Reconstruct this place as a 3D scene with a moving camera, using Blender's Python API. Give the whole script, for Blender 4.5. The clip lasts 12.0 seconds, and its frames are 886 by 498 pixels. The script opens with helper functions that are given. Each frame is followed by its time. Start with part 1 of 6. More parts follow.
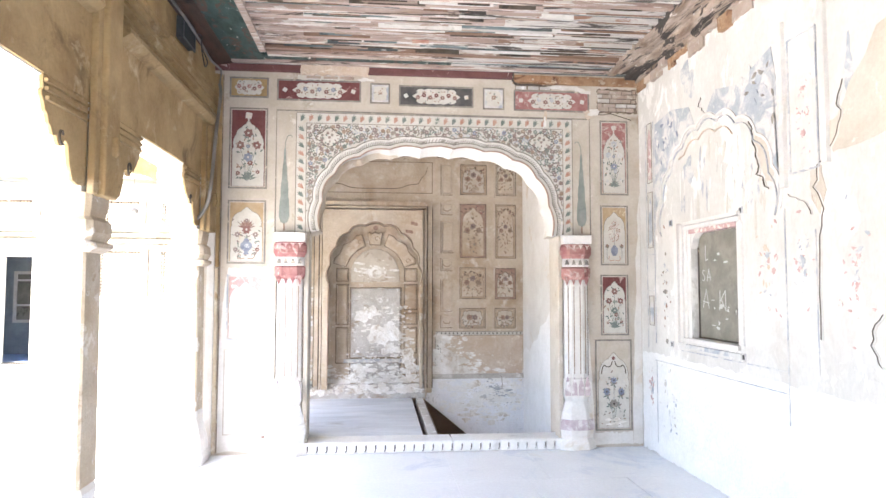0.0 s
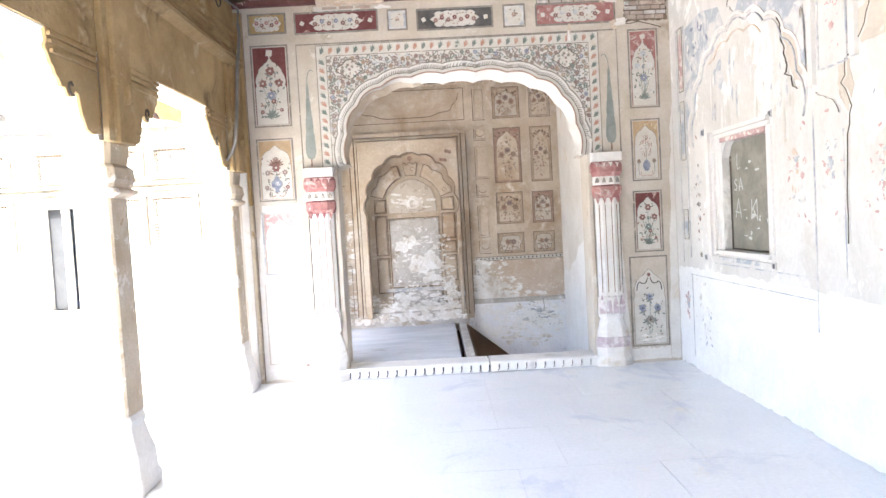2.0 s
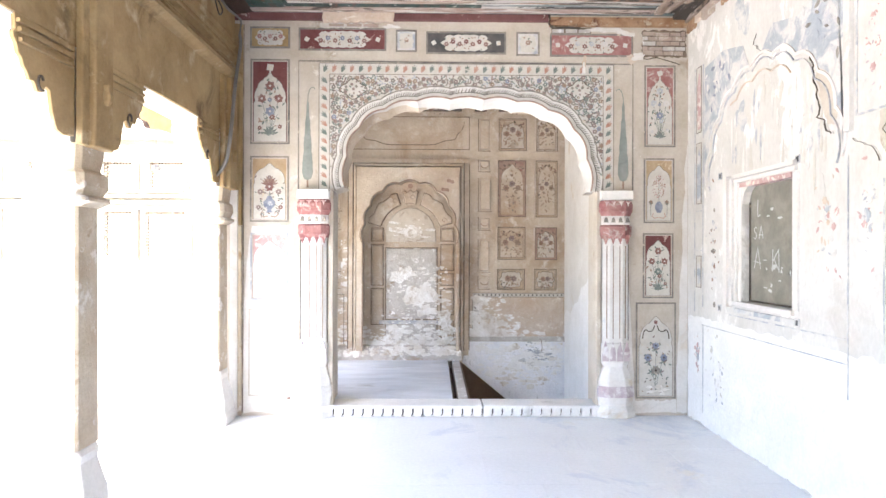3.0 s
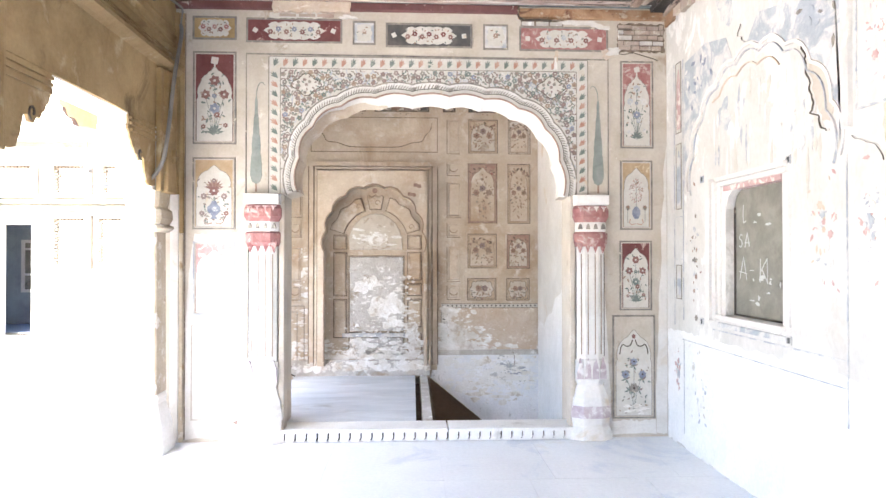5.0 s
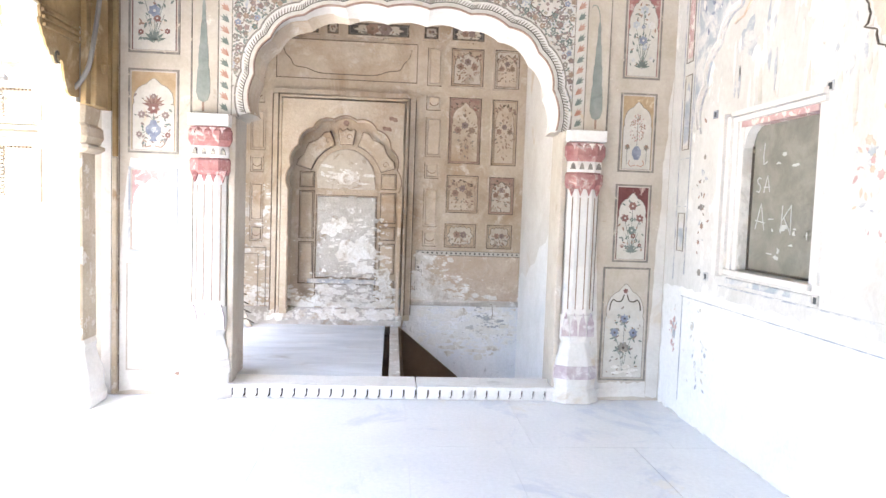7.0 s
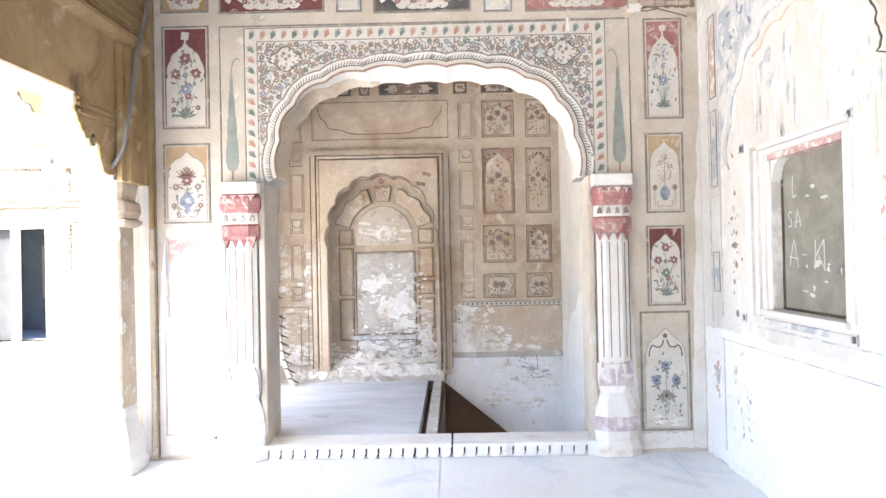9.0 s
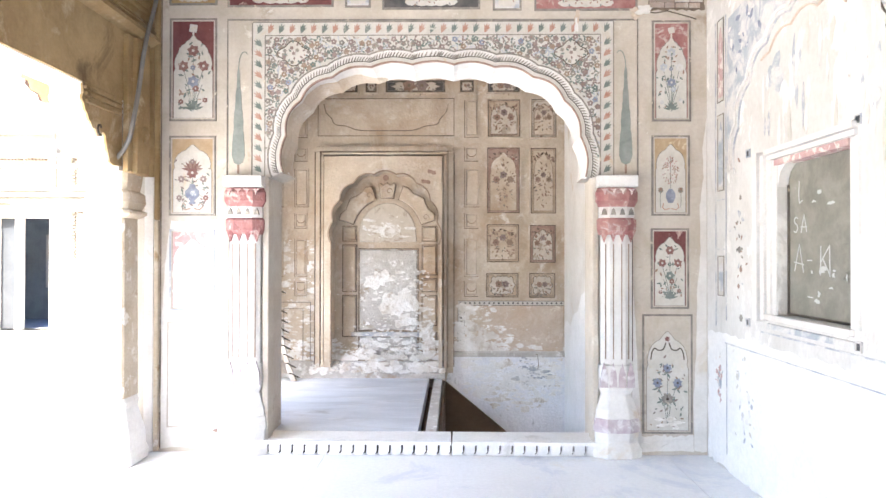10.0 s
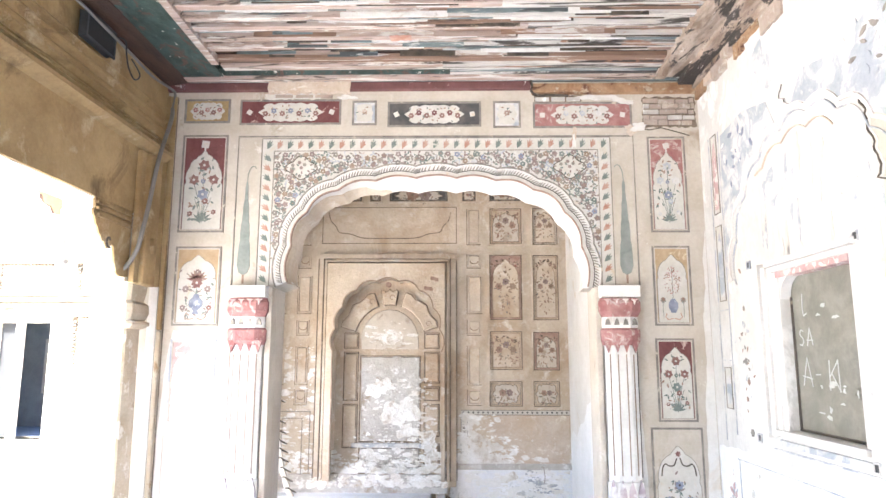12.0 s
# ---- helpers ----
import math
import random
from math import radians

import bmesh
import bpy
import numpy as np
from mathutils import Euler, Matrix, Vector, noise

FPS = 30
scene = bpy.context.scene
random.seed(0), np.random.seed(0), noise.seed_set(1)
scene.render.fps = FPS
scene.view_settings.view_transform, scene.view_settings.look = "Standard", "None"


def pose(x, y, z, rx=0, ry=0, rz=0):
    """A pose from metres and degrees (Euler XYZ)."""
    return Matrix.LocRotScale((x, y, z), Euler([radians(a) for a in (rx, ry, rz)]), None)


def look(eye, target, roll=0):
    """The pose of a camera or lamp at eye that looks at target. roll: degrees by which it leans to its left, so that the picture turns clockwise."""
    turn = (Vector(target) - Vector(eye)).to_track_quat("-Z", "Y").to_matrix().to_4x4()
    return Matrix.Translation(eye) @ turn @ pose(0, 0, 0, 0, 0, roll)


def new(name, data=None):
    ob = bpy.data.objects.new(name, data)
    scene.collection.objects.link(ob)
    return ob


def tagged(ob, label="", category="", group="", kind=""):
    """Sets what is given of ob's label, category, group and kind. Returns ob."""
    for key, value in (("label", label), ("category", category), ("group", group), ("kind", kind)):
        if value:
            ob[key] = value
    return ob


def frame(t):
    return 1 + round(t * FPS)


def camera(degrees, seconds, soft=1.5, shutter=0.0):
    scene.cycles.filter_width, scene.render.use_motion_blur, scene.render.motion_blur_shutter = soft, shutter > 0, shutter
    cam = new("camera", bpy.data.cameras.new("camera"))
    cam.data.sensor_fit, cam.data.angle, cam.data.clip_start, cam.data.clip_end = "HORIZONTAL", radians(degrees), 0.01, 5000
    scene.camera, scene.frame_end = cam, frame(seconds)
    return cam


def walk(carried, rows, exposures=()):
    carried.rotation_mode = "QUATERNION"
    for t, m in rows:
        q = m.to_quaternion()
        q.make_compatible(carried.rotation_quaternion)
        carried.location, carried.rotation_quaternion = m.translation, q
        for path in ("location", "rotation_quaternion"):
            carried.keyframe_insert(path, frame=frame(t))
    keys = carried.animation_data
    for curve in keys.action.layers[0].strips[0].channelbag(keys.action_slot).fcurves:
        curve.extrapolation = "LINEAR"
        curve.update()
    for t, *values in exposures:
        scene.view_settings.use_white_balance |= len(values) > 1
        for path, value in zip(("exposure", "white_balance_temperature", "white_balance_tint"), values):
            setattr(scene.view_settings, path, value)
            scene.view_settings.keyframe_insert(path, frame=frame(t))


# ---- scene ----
cam = camera(67.7, 12.0)
PATH = [
    (0, (-0.277, -5.881, 1.421), (-0.083, -3.894, 1.54), 0.1),
    (0.5, (-0.237, -5.9, 1.42), (-0.162, -3.903, 1.496), -0.5),
    (1, (-0.143, -5.957, 1.423), (-0.112, -3.958, 1.489), -2.3),
    (1.5, (-0.072, -5.987, 1.413), (-0.054, -3.987, 1.401), -2.5),
    (2, (-0.036, -5.923, 1.391), (-0.018, -3.925, 1.301), -3.2),
    (2.5, (-0.048, -5.742, 1.394), (-0.06, -3.742, 1.356), -0.8),
    (4.5, (0.06, -5.323, 1.388), (0.175, -3.327, 1.426), 1.2),
    (5, (0.1, -5.169, 1.422), (0.194, -3.171, 1.445), 0.0),
    (5.5, (0.201, -5.026, 1.396), (0.313, -3.03, 1.441), -0.5),
    (6, (0.256, -4.884, 1.386), (0.402, -2.89, 1.332), -0.2),
    (6.5, (0.235, -4.725, 1.356), (0.422, -2.735, 1.306), 0.4),
    (7, (0.178, -4.579, 1.336), (0.334, -2.589, 1.212), 2.0),
    (9, (0.406, -4.564, 1.367), (0.379, -2.564, 1.389), -1.2),
    (9.5, (0.406, -4.565, 1.36), (0.355, -2.566, 1.391), -0.6),
    (10, (0.401, -4.559, 1.36), (0.365, -2.56, 1.379), 0.1),
    (10.5, (0.414, -4.549, 1.362), (0.405, -2.549, 1.39), -0.0),
    (11, (0.412, -4.555, 1.396), (0.418, -2.567, 1.609), 0.4),
    (11.5, (0.399, -4.572, 1.423), (0.376, -2.597, 1.735), 0.2),
    (12, (0.398, -4.569, 1.422), (0.355, -2.596, 1.744), 0.1),
]
walk(cam, [(t, look(eye, target, roll)) for t, eye, target, roll in PATH],
     [(0, 3.9), (2.4, 3.86), (6.0, 4.0), (10.5, 3.98), (11.3, 4.2), (12, 4.2)])

# ---- world, sun, exposure ----
world = bpy.data.worlds.new("sky")
scene.world = world
world.use_nodes = True
wn = world.node_tree
sky = wn.nodes.new("ShaderNodeTexSky")
sky.sky_type = "NISHITA"
sky.sun_disc = False
sky.sun_elevation = radians(58)
sky.sun_rotation = radians(197)
sky.dust_density = 3.0
wn.links.new(sky.outputs[0], wn.nodes["Background"].inputs[0])
wn.nodes["Background"].inputs[1].default_value = 0.15

sun_data = bpy.data.lights.new("sun", "SUN")
sun_data.energy, sun_data.angle, sun_data.color = 3.5, radians(0.5), (1.0, 0.97, 0.93)
sun = new("sun", sun_data)
sun.matrix_world = look((0, 0, 0), (-math.sin(radians(197)) * math.cos(radians(58)), -math.cos(radians(197)) * math.cos(radians(58)), -math.sin(radians(58))))
scene.view_settings.use_white_balance = True
scene.view_settings.white_balance_temperature, scene.view_settings.white_balance_tint = 6300, 9

# ---- materials ----
def material(name, a, b, rough=0.85, scale=3.0, bump=0.15, fine=40.0, spots=None, spot_at=0.62, spot_scale=2.0,
             metal=0.0, stretch=(1, 1, 1), vary=0.0, soft=0.08, third=None, third_at=0.6, third_scale=7.0):
    """Two tones in large clouds, fine grain, optional stains with a shape of their own, and relief."""
    m = bpy.data.materials.new(name)
    m.use_nodes = True
    nt = m.node_tree
    n, l = nt.nodes, nt.links
    bsdf = n["Principled BSDF"]
    bsdf.inputs["Roughness"].default_value = rough
    bsdf.inputs["Metallic"].default_value = metal
    geo = n.new("ShaderNodeNewGeometry")
    mp = n.new("ShaderNodeMapping")
    mp.inputs["Scale"].default_value = stretch
    l.new(geo.outputs["Position"], mp.inputs["Vector"])

    def cloud(s, detail=5.0, rough_=0.6, dist=0.0):
        t = n.new("ShaderNodeTexNoise")
        t.inputs["Scale"].default_value = s
        t.inputs["Detail"].default_value = detail
        t.inputs["Roughness"].default_value = rough_
        t.inputs["Distortion"].default_value = dist
        l.new(mp.outputs[0], t.inputs["Vector"])
        return t.outputs["Fac"]

    def mix(fac, c1, c2, blend="MIX"):
        x = n.new("ShaderNodeMix")
        x.data_type, x.blend_type = "RGBA", blend
        for sock, v in ((x.inputs["Factor"], fac), (x.inputs[6], c1), (x.inputs[7], c2)):
            if isinstance(v, bpy.types.NodeSocket):
                l.new(v, sock)
            elif isinstance(v, (int, float)):
                sock.default_value = v
            else:
                sock.default_value = (*v, 1)
        return x.outputs[2]

    def step(fac, lo, hi, out=1.0):
        r = n.new("ShaderNodeMapRange")
        r.inputs["From Min"].default_value, r.inputs["From Max"].default_value = lo, hi
        r.inputs["To Max"].default_value = out
        l.new(fac, r.inputs["Value"])
        return r.outputs[0]

    col = mix(step(cloud(scale, 6, 0.62, 0.4), 0.36, 0.64), a, b)
    if spots:
        col = mix(step(cloud(spot_scale, 8, 0.68, 0.8), spot_at, spot_at + soft), col, spots)
    if third:
        col = mix(step(cloud(third_scale, 8, 0.7, 0.3), third_at, third_at + soft * 0.7), col, third)
    col = mix(step(cloud(fine, 3, 0.7), 0.3, 0.7, 0.22), col, tuple(c * 0.55 for c in a))
    if vary:
        info = n.new("ShaderNodeObjectInfo")
        col = mix(step(info.outputs["Random"], 0, 1, vary), col, tuple(c * 0.6 for c in b))
    l.new(col, bsdf.inputs["Base Color"])
    bp = n.new("ShaderNodeBump")
    bp.inputs["Strength"].default_value = bump
    bp.inputs["Distance"].default_value = 0.01
    h = n.new("ShaderNodeMath")
    h.operation = "ADD"
    l.new(cloud(scale * 5, 6, 0.65), h.inputs[0])
    l.new(cloud(fine, 3, 0.6), h.inputs[1])
    l.new(h.outputs[0], bp.inputs["Height"])
    l.new(bp.outputs[0], bsdf.inputs["Normal"])
    return m


CREAM = material("cream_plaster", (0.46, 0.40, 0.325), (0.56, 0.51, 0.44), spots=(0.34, 0.27, 0.20), spot_at=0.60, third=(0.66, 0.62, 0.56), third_at=0.62)
OCHRE = material("ochre_plaster", (0.26, 0.168, 0.074), (0.42, 0.30, 0.15), scale=2.2, spots=(0.13, 0.078, 0.036), spot_at=0.57, spot_scale=1.7, soft=0.14, third=(0.50, 0.40, 0.26), third_at=0.58, third_scale=3.2, bump=0.3)
WHITEWASH = material("white_limewash", (0.64, 0.61, 0.57), (0.73, 0.71, 0.68), spots=(0.60, 0.52, 0.42), spot_at=0.60, third=(0.58, 0.60, 0.64), third_at=0.64)
FRESCO = material("faded_fresco_plaster", (0.55, 0.53, 0.495), (0.66, 0.64, 0.61), scale=2.2, spots=(0.57, 0.54, 0.50), spot_at=0.60, third=(0.80, 0.78, 0.75), third_at=0.56, third_scale=3.5, stretch=(1, 1, 0.6), bump=0.35)
TAN = material("worn_tan_plaster", (0.50, 0.41, 0.31), (0.61, 0.53, 0.43), scale=3.2, spots=(0.38, 0.26, 0.16), spot_at=0.50, spot_scale=1.3, third=(0.72, 0.68, 0.62), third_at=0.56, third_scale=5, soft=0.22, bump=0.6)
SALT = material("salt_bloomed_plaster", (0.64, 0.60, 0.54), (0.82, 0.81, 0.79), scale=5, spots=(0.90, 0.90, 0.89), spot_at=0.50, spot_scale=6, third=(0.48, 0.41, 0.33), third_at=0.54, third_scale=8, soft=0.16, bump=0.8)
# Pale wash, for bleached plaster and for brightness put into the colour.
BLEACH_GLARE = material("bleached_limewash", (0.74, 0.73, 0.71), (0.82, 0.81, 0.80), scale=4, spots=(0.66, 0.65, 0.63), spot_at=0.60, spot_scale=5, soft=0.2, bump=0.3)
STONE = material("pale_ochre_stone", (0.42, 0.34, 0.24), (0.56, 0.49, 0.39), scale=3, spots=(0.30, 0.20, 0.11), spot_at=0.58, spot_scale=3, third=(0.68, 0.64, 0.58), third_at=0.56, bump=0.4)
DAMP = material("damp_blue_plaster", (0.72, 0.73, 0.76), (0.84, 0.84, 0.86), scale=3, spots=(0.50, 0.50, 0.51), spot_at=0.59, spot_scale=6, third=(0.76, 0.76, 0.78), third_at=0.58, bump=0.6)
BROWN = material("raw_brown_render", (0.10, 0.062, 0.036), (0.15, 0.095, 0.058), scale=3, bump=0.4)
FLOOR = material("polished_lime_floor", (0.72, 0.73, 0.75), (0.79, 0.80, 0.81), rough=0.34, scale=1.2, bump=0.05, spots=(0.62, 0.65, 0.71), spot_at=0.56, spot_scale=1.6, third=(0.74, 0.72, 0.68), third_at=0.62, third_scale=2.5)
# Dark stretched smears put floor dirt and cast shade into one colour.
ALCOVE_FLOOR = material("dusty_alcove_floor", (0.50, 0.525, 0.56), (0.66, 0.685, 0.72), rough=0.5, scale=1.6, bump=0.1, spots=(0.36, 0.34, 0.32), spot_at=0.54, spot_scale=1.5, stretch=(0.7, 2.6, 1), soft=0.22, third=(0.80, 0.79, 0.78), third_at=0.58, third_scale=2)
PAVING = material("courtyard_paving", (0.55, 0.52, 0.47), (0.66, 0.63, 0.58), scale=1.5, bump=0.2)
FACADE = material("courtyard_limewash", (0.40, 0.36, 0.29), (0.50, 0.46, 0.39), scale=1.5, spots=(0.30, 0.24, 0.17), spot_at=0.56)
MARBLE = material("white_sill_stone", (0.68, 0.67, 0.65), (0.78, 0.77, 0.75), rough=0.5, scale=4, bump=0.1, spots=(0.52, 0.50, 0.48), spot_at=0.62)
RED = material("madder_red_paint", (0.13, 0.037, 0.037), (0.185, 0.065, 0.062), scale=8, spots=(0.50, 0.36, 0.31), spot_at=0.60, spot_scale=9, soft=0.04)
FADED_RED = material("faded_red_paint", (0.28, 0.11, 0.105), (0.40, 0.21, 0.19), scale=8, spots=(0.52, 0.42, 0.37), spot_at=0.54, spot_scale=15, soft=0.10, bump=0.4)
PINK = material("faded_pink_paint", (0.46, 0.27, 0.26), (0.55, 0.41, 0.38), scale=8, spots=(0.74, 0.68, 0.62), spot_at=0.52, spot_scale=12, soft=0.04)
AMBER = material("amber_paint", (0.38, 0.26, 0.145), (0.48, 0.365, 0.235), scale=8, spots=(0.66, 0.55, 0.38), spot_at=0.6, spot_scale=10)
BLACK = material("dark_grey_paint", (0.06, 0.06, 0.06), (0.12, 0.11, 0.10), scale=9, spots=(0.4, 0.36, 0.3), spot_at=0.64, spot_scale=12, soft=0.03)
LINE = material("grey_line_paint", (0.17, 0.155, 0.14), (0.30, 0.27, 0.23), scale=12, spots=(0.55, 0.48, 0.38), spot_at=0.60, spot_scale=16, soft=0.05, bump=0.05)
BLUE = material("indigo_paint", (0.17, 0.19, 0.26), (0.28, 0.30, 0.36), scale=14, spots=(0.60, 0.60, 0.60), spot_at=0.60, spot_scale=18, soft=0.05)
GREEN = material("verdigris_paint", (0.13, 0.16, 0.14), (0.21, 0.24, 0.22), scale=10, spots=(0.58, 0.56, 0.48), spot_at=0.60, spot_scale=16, soft=0.06)
CYPRESS = material("cypress_green_paint", (0.20, 0.225, 0.205), (0.28, 0.30, 0.275), scale=10, spots=(0.16, 0.18, 0.17), spot_at=0.60, spot_scale=7)
BUD = material("orange_bud_paint", (0.36, 0.17, 0.12), (0.45, 0.29, 0.23), scale=14, spots=(0.70, 0.62, 0.54), spot_at=0.60, spot_scale=20)
UMBER = material("umber_paint", (0.24, 0.15, 0.11), (0.36, 0.25, 0.20), scale=14, spots=(0.6, 0.52, 0.44), spot_at=0.60, spot_scale=18)
IVORY = material("ivory_paint", (0.52, 0.49, 0.43), (0.60, 0.575, 0.53), scale=7, spots=(0.55, 0.46, 0.34), spot_at=0.60, spot_scale=8)
GREYBLUE = material("grey_blue_wash", (0.34, 0.365, 0.405), (0.45, 0.47, 0.50), scale=6, spots=(0.62, 0.60, 0.57), spot_at=0.46, spot_scale=6, soft=0.1, bump=0.3)
PEACH = material("exposed_peach_render", (0.52, 0.41, 0.31), (0.60, 0.51, 0.42), scale=6, spots=(0.74, 0.68, 0.60), spot_at=0.58, spot_scale=9, bump=0.7)
RUST = material("raw_rust_render", (0.25, 0.13, 0.065), (0.40, 0.26, 0.155), scale=7, spots=(0.12, 0.05, 0.03), spot_at=0.57, spot_scale=10, third=(0.46, 0.38, 0.28), third_at=0.57, third_scale=12, bump=0.9)
BRICK = material("old_thin_brick", (0.38, 0.29, 0.235), (0.48, 0.40, 0.34), scale=9, spots=(0.6, 0.54, 0.46), spot_at=0.55, spot_scale=12, bump=0.7, vary=0.5)
CRACK = material("crack_shadow_earth", (0.06, 0.045, 0.035), (0.10, 0.08, 0.06), bump=0.5)
BOARD_A = material("peeled_pink_board", (0.30, 0.19, 0.15), (0.46, 0.37, 0.32), scale=5, spots=(0.07, 0.085, 0.075), spot_at=0.58, spot_scale=2.6, third=(0.72, 0.69, 0.64), third_at=0.54, third_scale=4, stretch=(0.45, 7, 3), soft=0.03, vary=0.4, bump=0.6)
BOARD_B = material("peeled_blue_green_board", (0.085, 0.13, 0.135), (0.25, 0.30, 0.305), scale=5, spots=(0.028, 0.026, 0.024), spot_at=0.52, spot_scale=3, third=(0.66, 0.64, 0.60), third_at=0.53, third_scale=4, stretch=(0.45, 7, 3), soft=0.03, vary=0.5, bump=0.6)
BOARD_C = material("bare_brown_board", (0.17, 0.10, 0.065), (0.36, 0.23, 0.17), scale=5, spots=(0.045, 0.04, 0.035), spot_at=0.56, spot_scale=2.8, third=(0.70, 0.66, 0.60), third_at=0.58, third_scale=5, stretch=(0.35, 6, 3), soft=0.03, vary=0.4, bump=0.6)
BOARD_D = material("bare_white_board", (0.44, 0.41, 0.375), (0.64, 0.61, 0.57), scale=5, spots=(0.045, 0.038, 0.033), spot_at=0.52, spot_scale=2.6, third=(0.32, 0.17, 0.11), third_at=0.58, third_scale=3, stretch=(0.45, 8, 3), soft=0.04, bump=0.7)
GREEN_BEAM = material("dark_green_painted_beam", (0.018, 0.034, 0.029), (0.048, 0.082, 0.072), scale=6, spots=(0.085, 0.05, 0.038), spot_at=0.55, spot_scale=5, third=(0.62, 0.60, 0.54), third_at=0.63, third_scale=9, stretch=(2, 1, 1), soft=0.03, bump=0.5)
PINK_BATTEN = material("pink_batten", (0.33, 0.235, 0.195), (0.47, 0.385, 0.34), scale=6, stretch=(0.5, 5, 3), third=(0.62, 0.58, 0.53), third_at=0.54, third_scale=4, spots=(0.09, 0.07, 0.058), spot_at=0.55, spot_scale=3, soft=0.04, bump=0.4)
DARK_RED_WOOD = material("dark_red_wood", (0.038, 0.019, 0.013), (0.075, 0.038, 0.026), scale=4, spots=(0.018, 0.011, 0.009), spot_at=0.56, bump=0.5, stretch=(3, 0.6, 1), third=(0.11, 0.06, 0.045), third_at=0.62)
MAROON = material("worn_maroon_rail_paint", (0.115, 0.046, 0.044), (0.17, 0.075, 0.072), scale=5, spots=(0.42, 0.30, 0.27), spot_at=0.61, spot_scale=7, soft=0.03, third=(0.62, 0.55, 0.50), third_at=0.66, third_scale=14, bump=0.5)
WINE = material("wine_red_flower_paint", (0.185, 0.085, 0.075), (0.27, 0.155, 0.135), scale=14, spots=(0.52, 0.44, 0.38), spot_at=0.60, spot_scale=24, soft=0.05)
MAUVE = material("brown_mauve_paint", (0.19, 0.135, 0.125), (0.30, 0.235, 0.215), scale=14, spots=(0.55, 0.49, 0.43), spot_at=0.60, spot_scale=20, soft=0.05)
# Dark line colour, for grime and for shade drawn as thin strips.
GRIME_SHADE = material("dark_grime_line", (0.045, 0.036, 0.028), (0.12, 0.095, 0.07), scale=10, spots=(0.36, 0.29, 0.21), spot_at=0.60, spot_scale=14, soft=0.06, bump=0.3)
# Softer brown, for dirty joints and for shade drawn along relief edges.
SOOT_SHADE = material("soft_brown_dirt_line", (0.11, 0.083, 0.06), (0.24, 0.185, 0.14), scale=10, spots=(0.46, 0.38, 0.29), spot_at=0.57, spot_scale=9, soft=0.08, bump=0.3)
LILAC = material("washed_out_lilac_paint", (0.42, 0.33, 0.345), (0.58, 0.52, 0.53), scale=8, spots=(0.72, 0.70, 0.68), spot_at=0.52, spot_scale=10, soft=0.1)
ASHEN = material("ashen_dusty_plaster", (0.44, 0.41, 0.37), (0.58, 0.56, 0.53), scale=5, spots=(0.34, 0.27, 0.20), spot_at=0.56, spot_scale=3, third=(0.76, 0.75, 0.73), third_at=0.57, third_scale=9, soft=0.1, bump=0.7)
FLAKE = material("white_paint_flake", (0.62, 0.60, 0.56), (0.72, 0.70, 0.67), scale=12, spots=(0.40, 0.36, 0.31), spot_at=0.62, spot_scale=20, bump=0.5)
CHAR_WOOD = material("charred_wood", (0.20, 0.14, 0.10), (0.52, 0.43, 0.36), scale=4, spots=(0.035, 0.03, 0.028), spot_at=0.50, spot_scale=2.2, third=(0.68, 0.62, 0.56), third_at=0.62, stretch=(3, 0.7, 2), soft=0.03, bump=0.7)
STEEL = material("dark_lamp_metal", (0.05, 0.055, 0.06), (0.09, 0.095, 0.10), rough=0.45, metal=0.6, bump=0.03)
CABLE = material("grey_cable_rubber", (0.16, 0.15, 0.14), (0.24, 0.23, 0.215), rough=0.6, bump=0.02)
BLACK_CABLE = material("black_cable_rubber", (0.02, 0.02, 0.02), (0.04, 0.04, 0.04), rough=0.5, bump=0.02)
SHUTTER = material("grey_shutter_board", (0.19, 0.18, 0.15), (0.28, 0.265, 0.225), scale=5, spots=(0.13, 0.12, 0.10), spot_at=0.58, third=(0.46, 0.45, 0.42), third_at=0.68, third_scale=5, soft=0.03, bump=0.2)
CHALK = material("chalk", (0.48, 0.48, 0.46), (0.60, 0.60, 0.57), scale=20, spots=(0.4, 0.4, 0.38), spot_at=0.62, spot_scale=50)
ROOM = material("dim_room_paint", (0.24, 0.28, 0.31), (0.34, 0.38, 0.42), bump=0.1)
BLUE_FLOOR = material("blue_room_floor", (0.24, 0.36, 0.62), (0.30, 0.42, 0.68), rough=0.4, bump=0.05)
POLEWOOD = material("weathered_pole_wood", (0.44, 0.40, 0.34), (0.60, 0.56, 0.50), scale=8, spots=(0.2, 0.17, 0.14), spot_at=0.6, spot_scale=12)

GROOVE_DARK = material("groove_dirt", (0.05, 0.042, 0.036), (0.12, 0.105, 0.095), scale=9, bump=0.4)
GHOST_RED = material("ghost_red_paint", (0.34, 0.21, 0.165), (0.44, 0.33, 0.27), scale=6, spots=(0.28, 0.12, 0.10), spot_at=0.60, spot_scale=9, soft=0.04)
GHOST_AMBER = material("ghost_amber_paint", (0.47, 0.36, 0.25), (0.54, 0.45, 0.35), scale=6, spots=(0.36, 0.25, 0.16), spot_at=0.60, spot_scale=9)
GHOST_IVORY = material("ghost_ivory_paint", (0.50, 0.44, 0.36), (0.60, 0.55, 0.48), scale=6, spots=(0.38, 0.31, 0.24), spot_at=0.56, spot_scale=8, third=(0.70, 0.67, 0.63), third_at=0.62)
GHOST_LINE = material("ghost_umber_line", (0.24, 0.17, 0.12), (0.34, 0.26, 0.20), scale=12, spots=(0.48, 0.41, 0.33), spot_at=0.60, spot_scale=12)
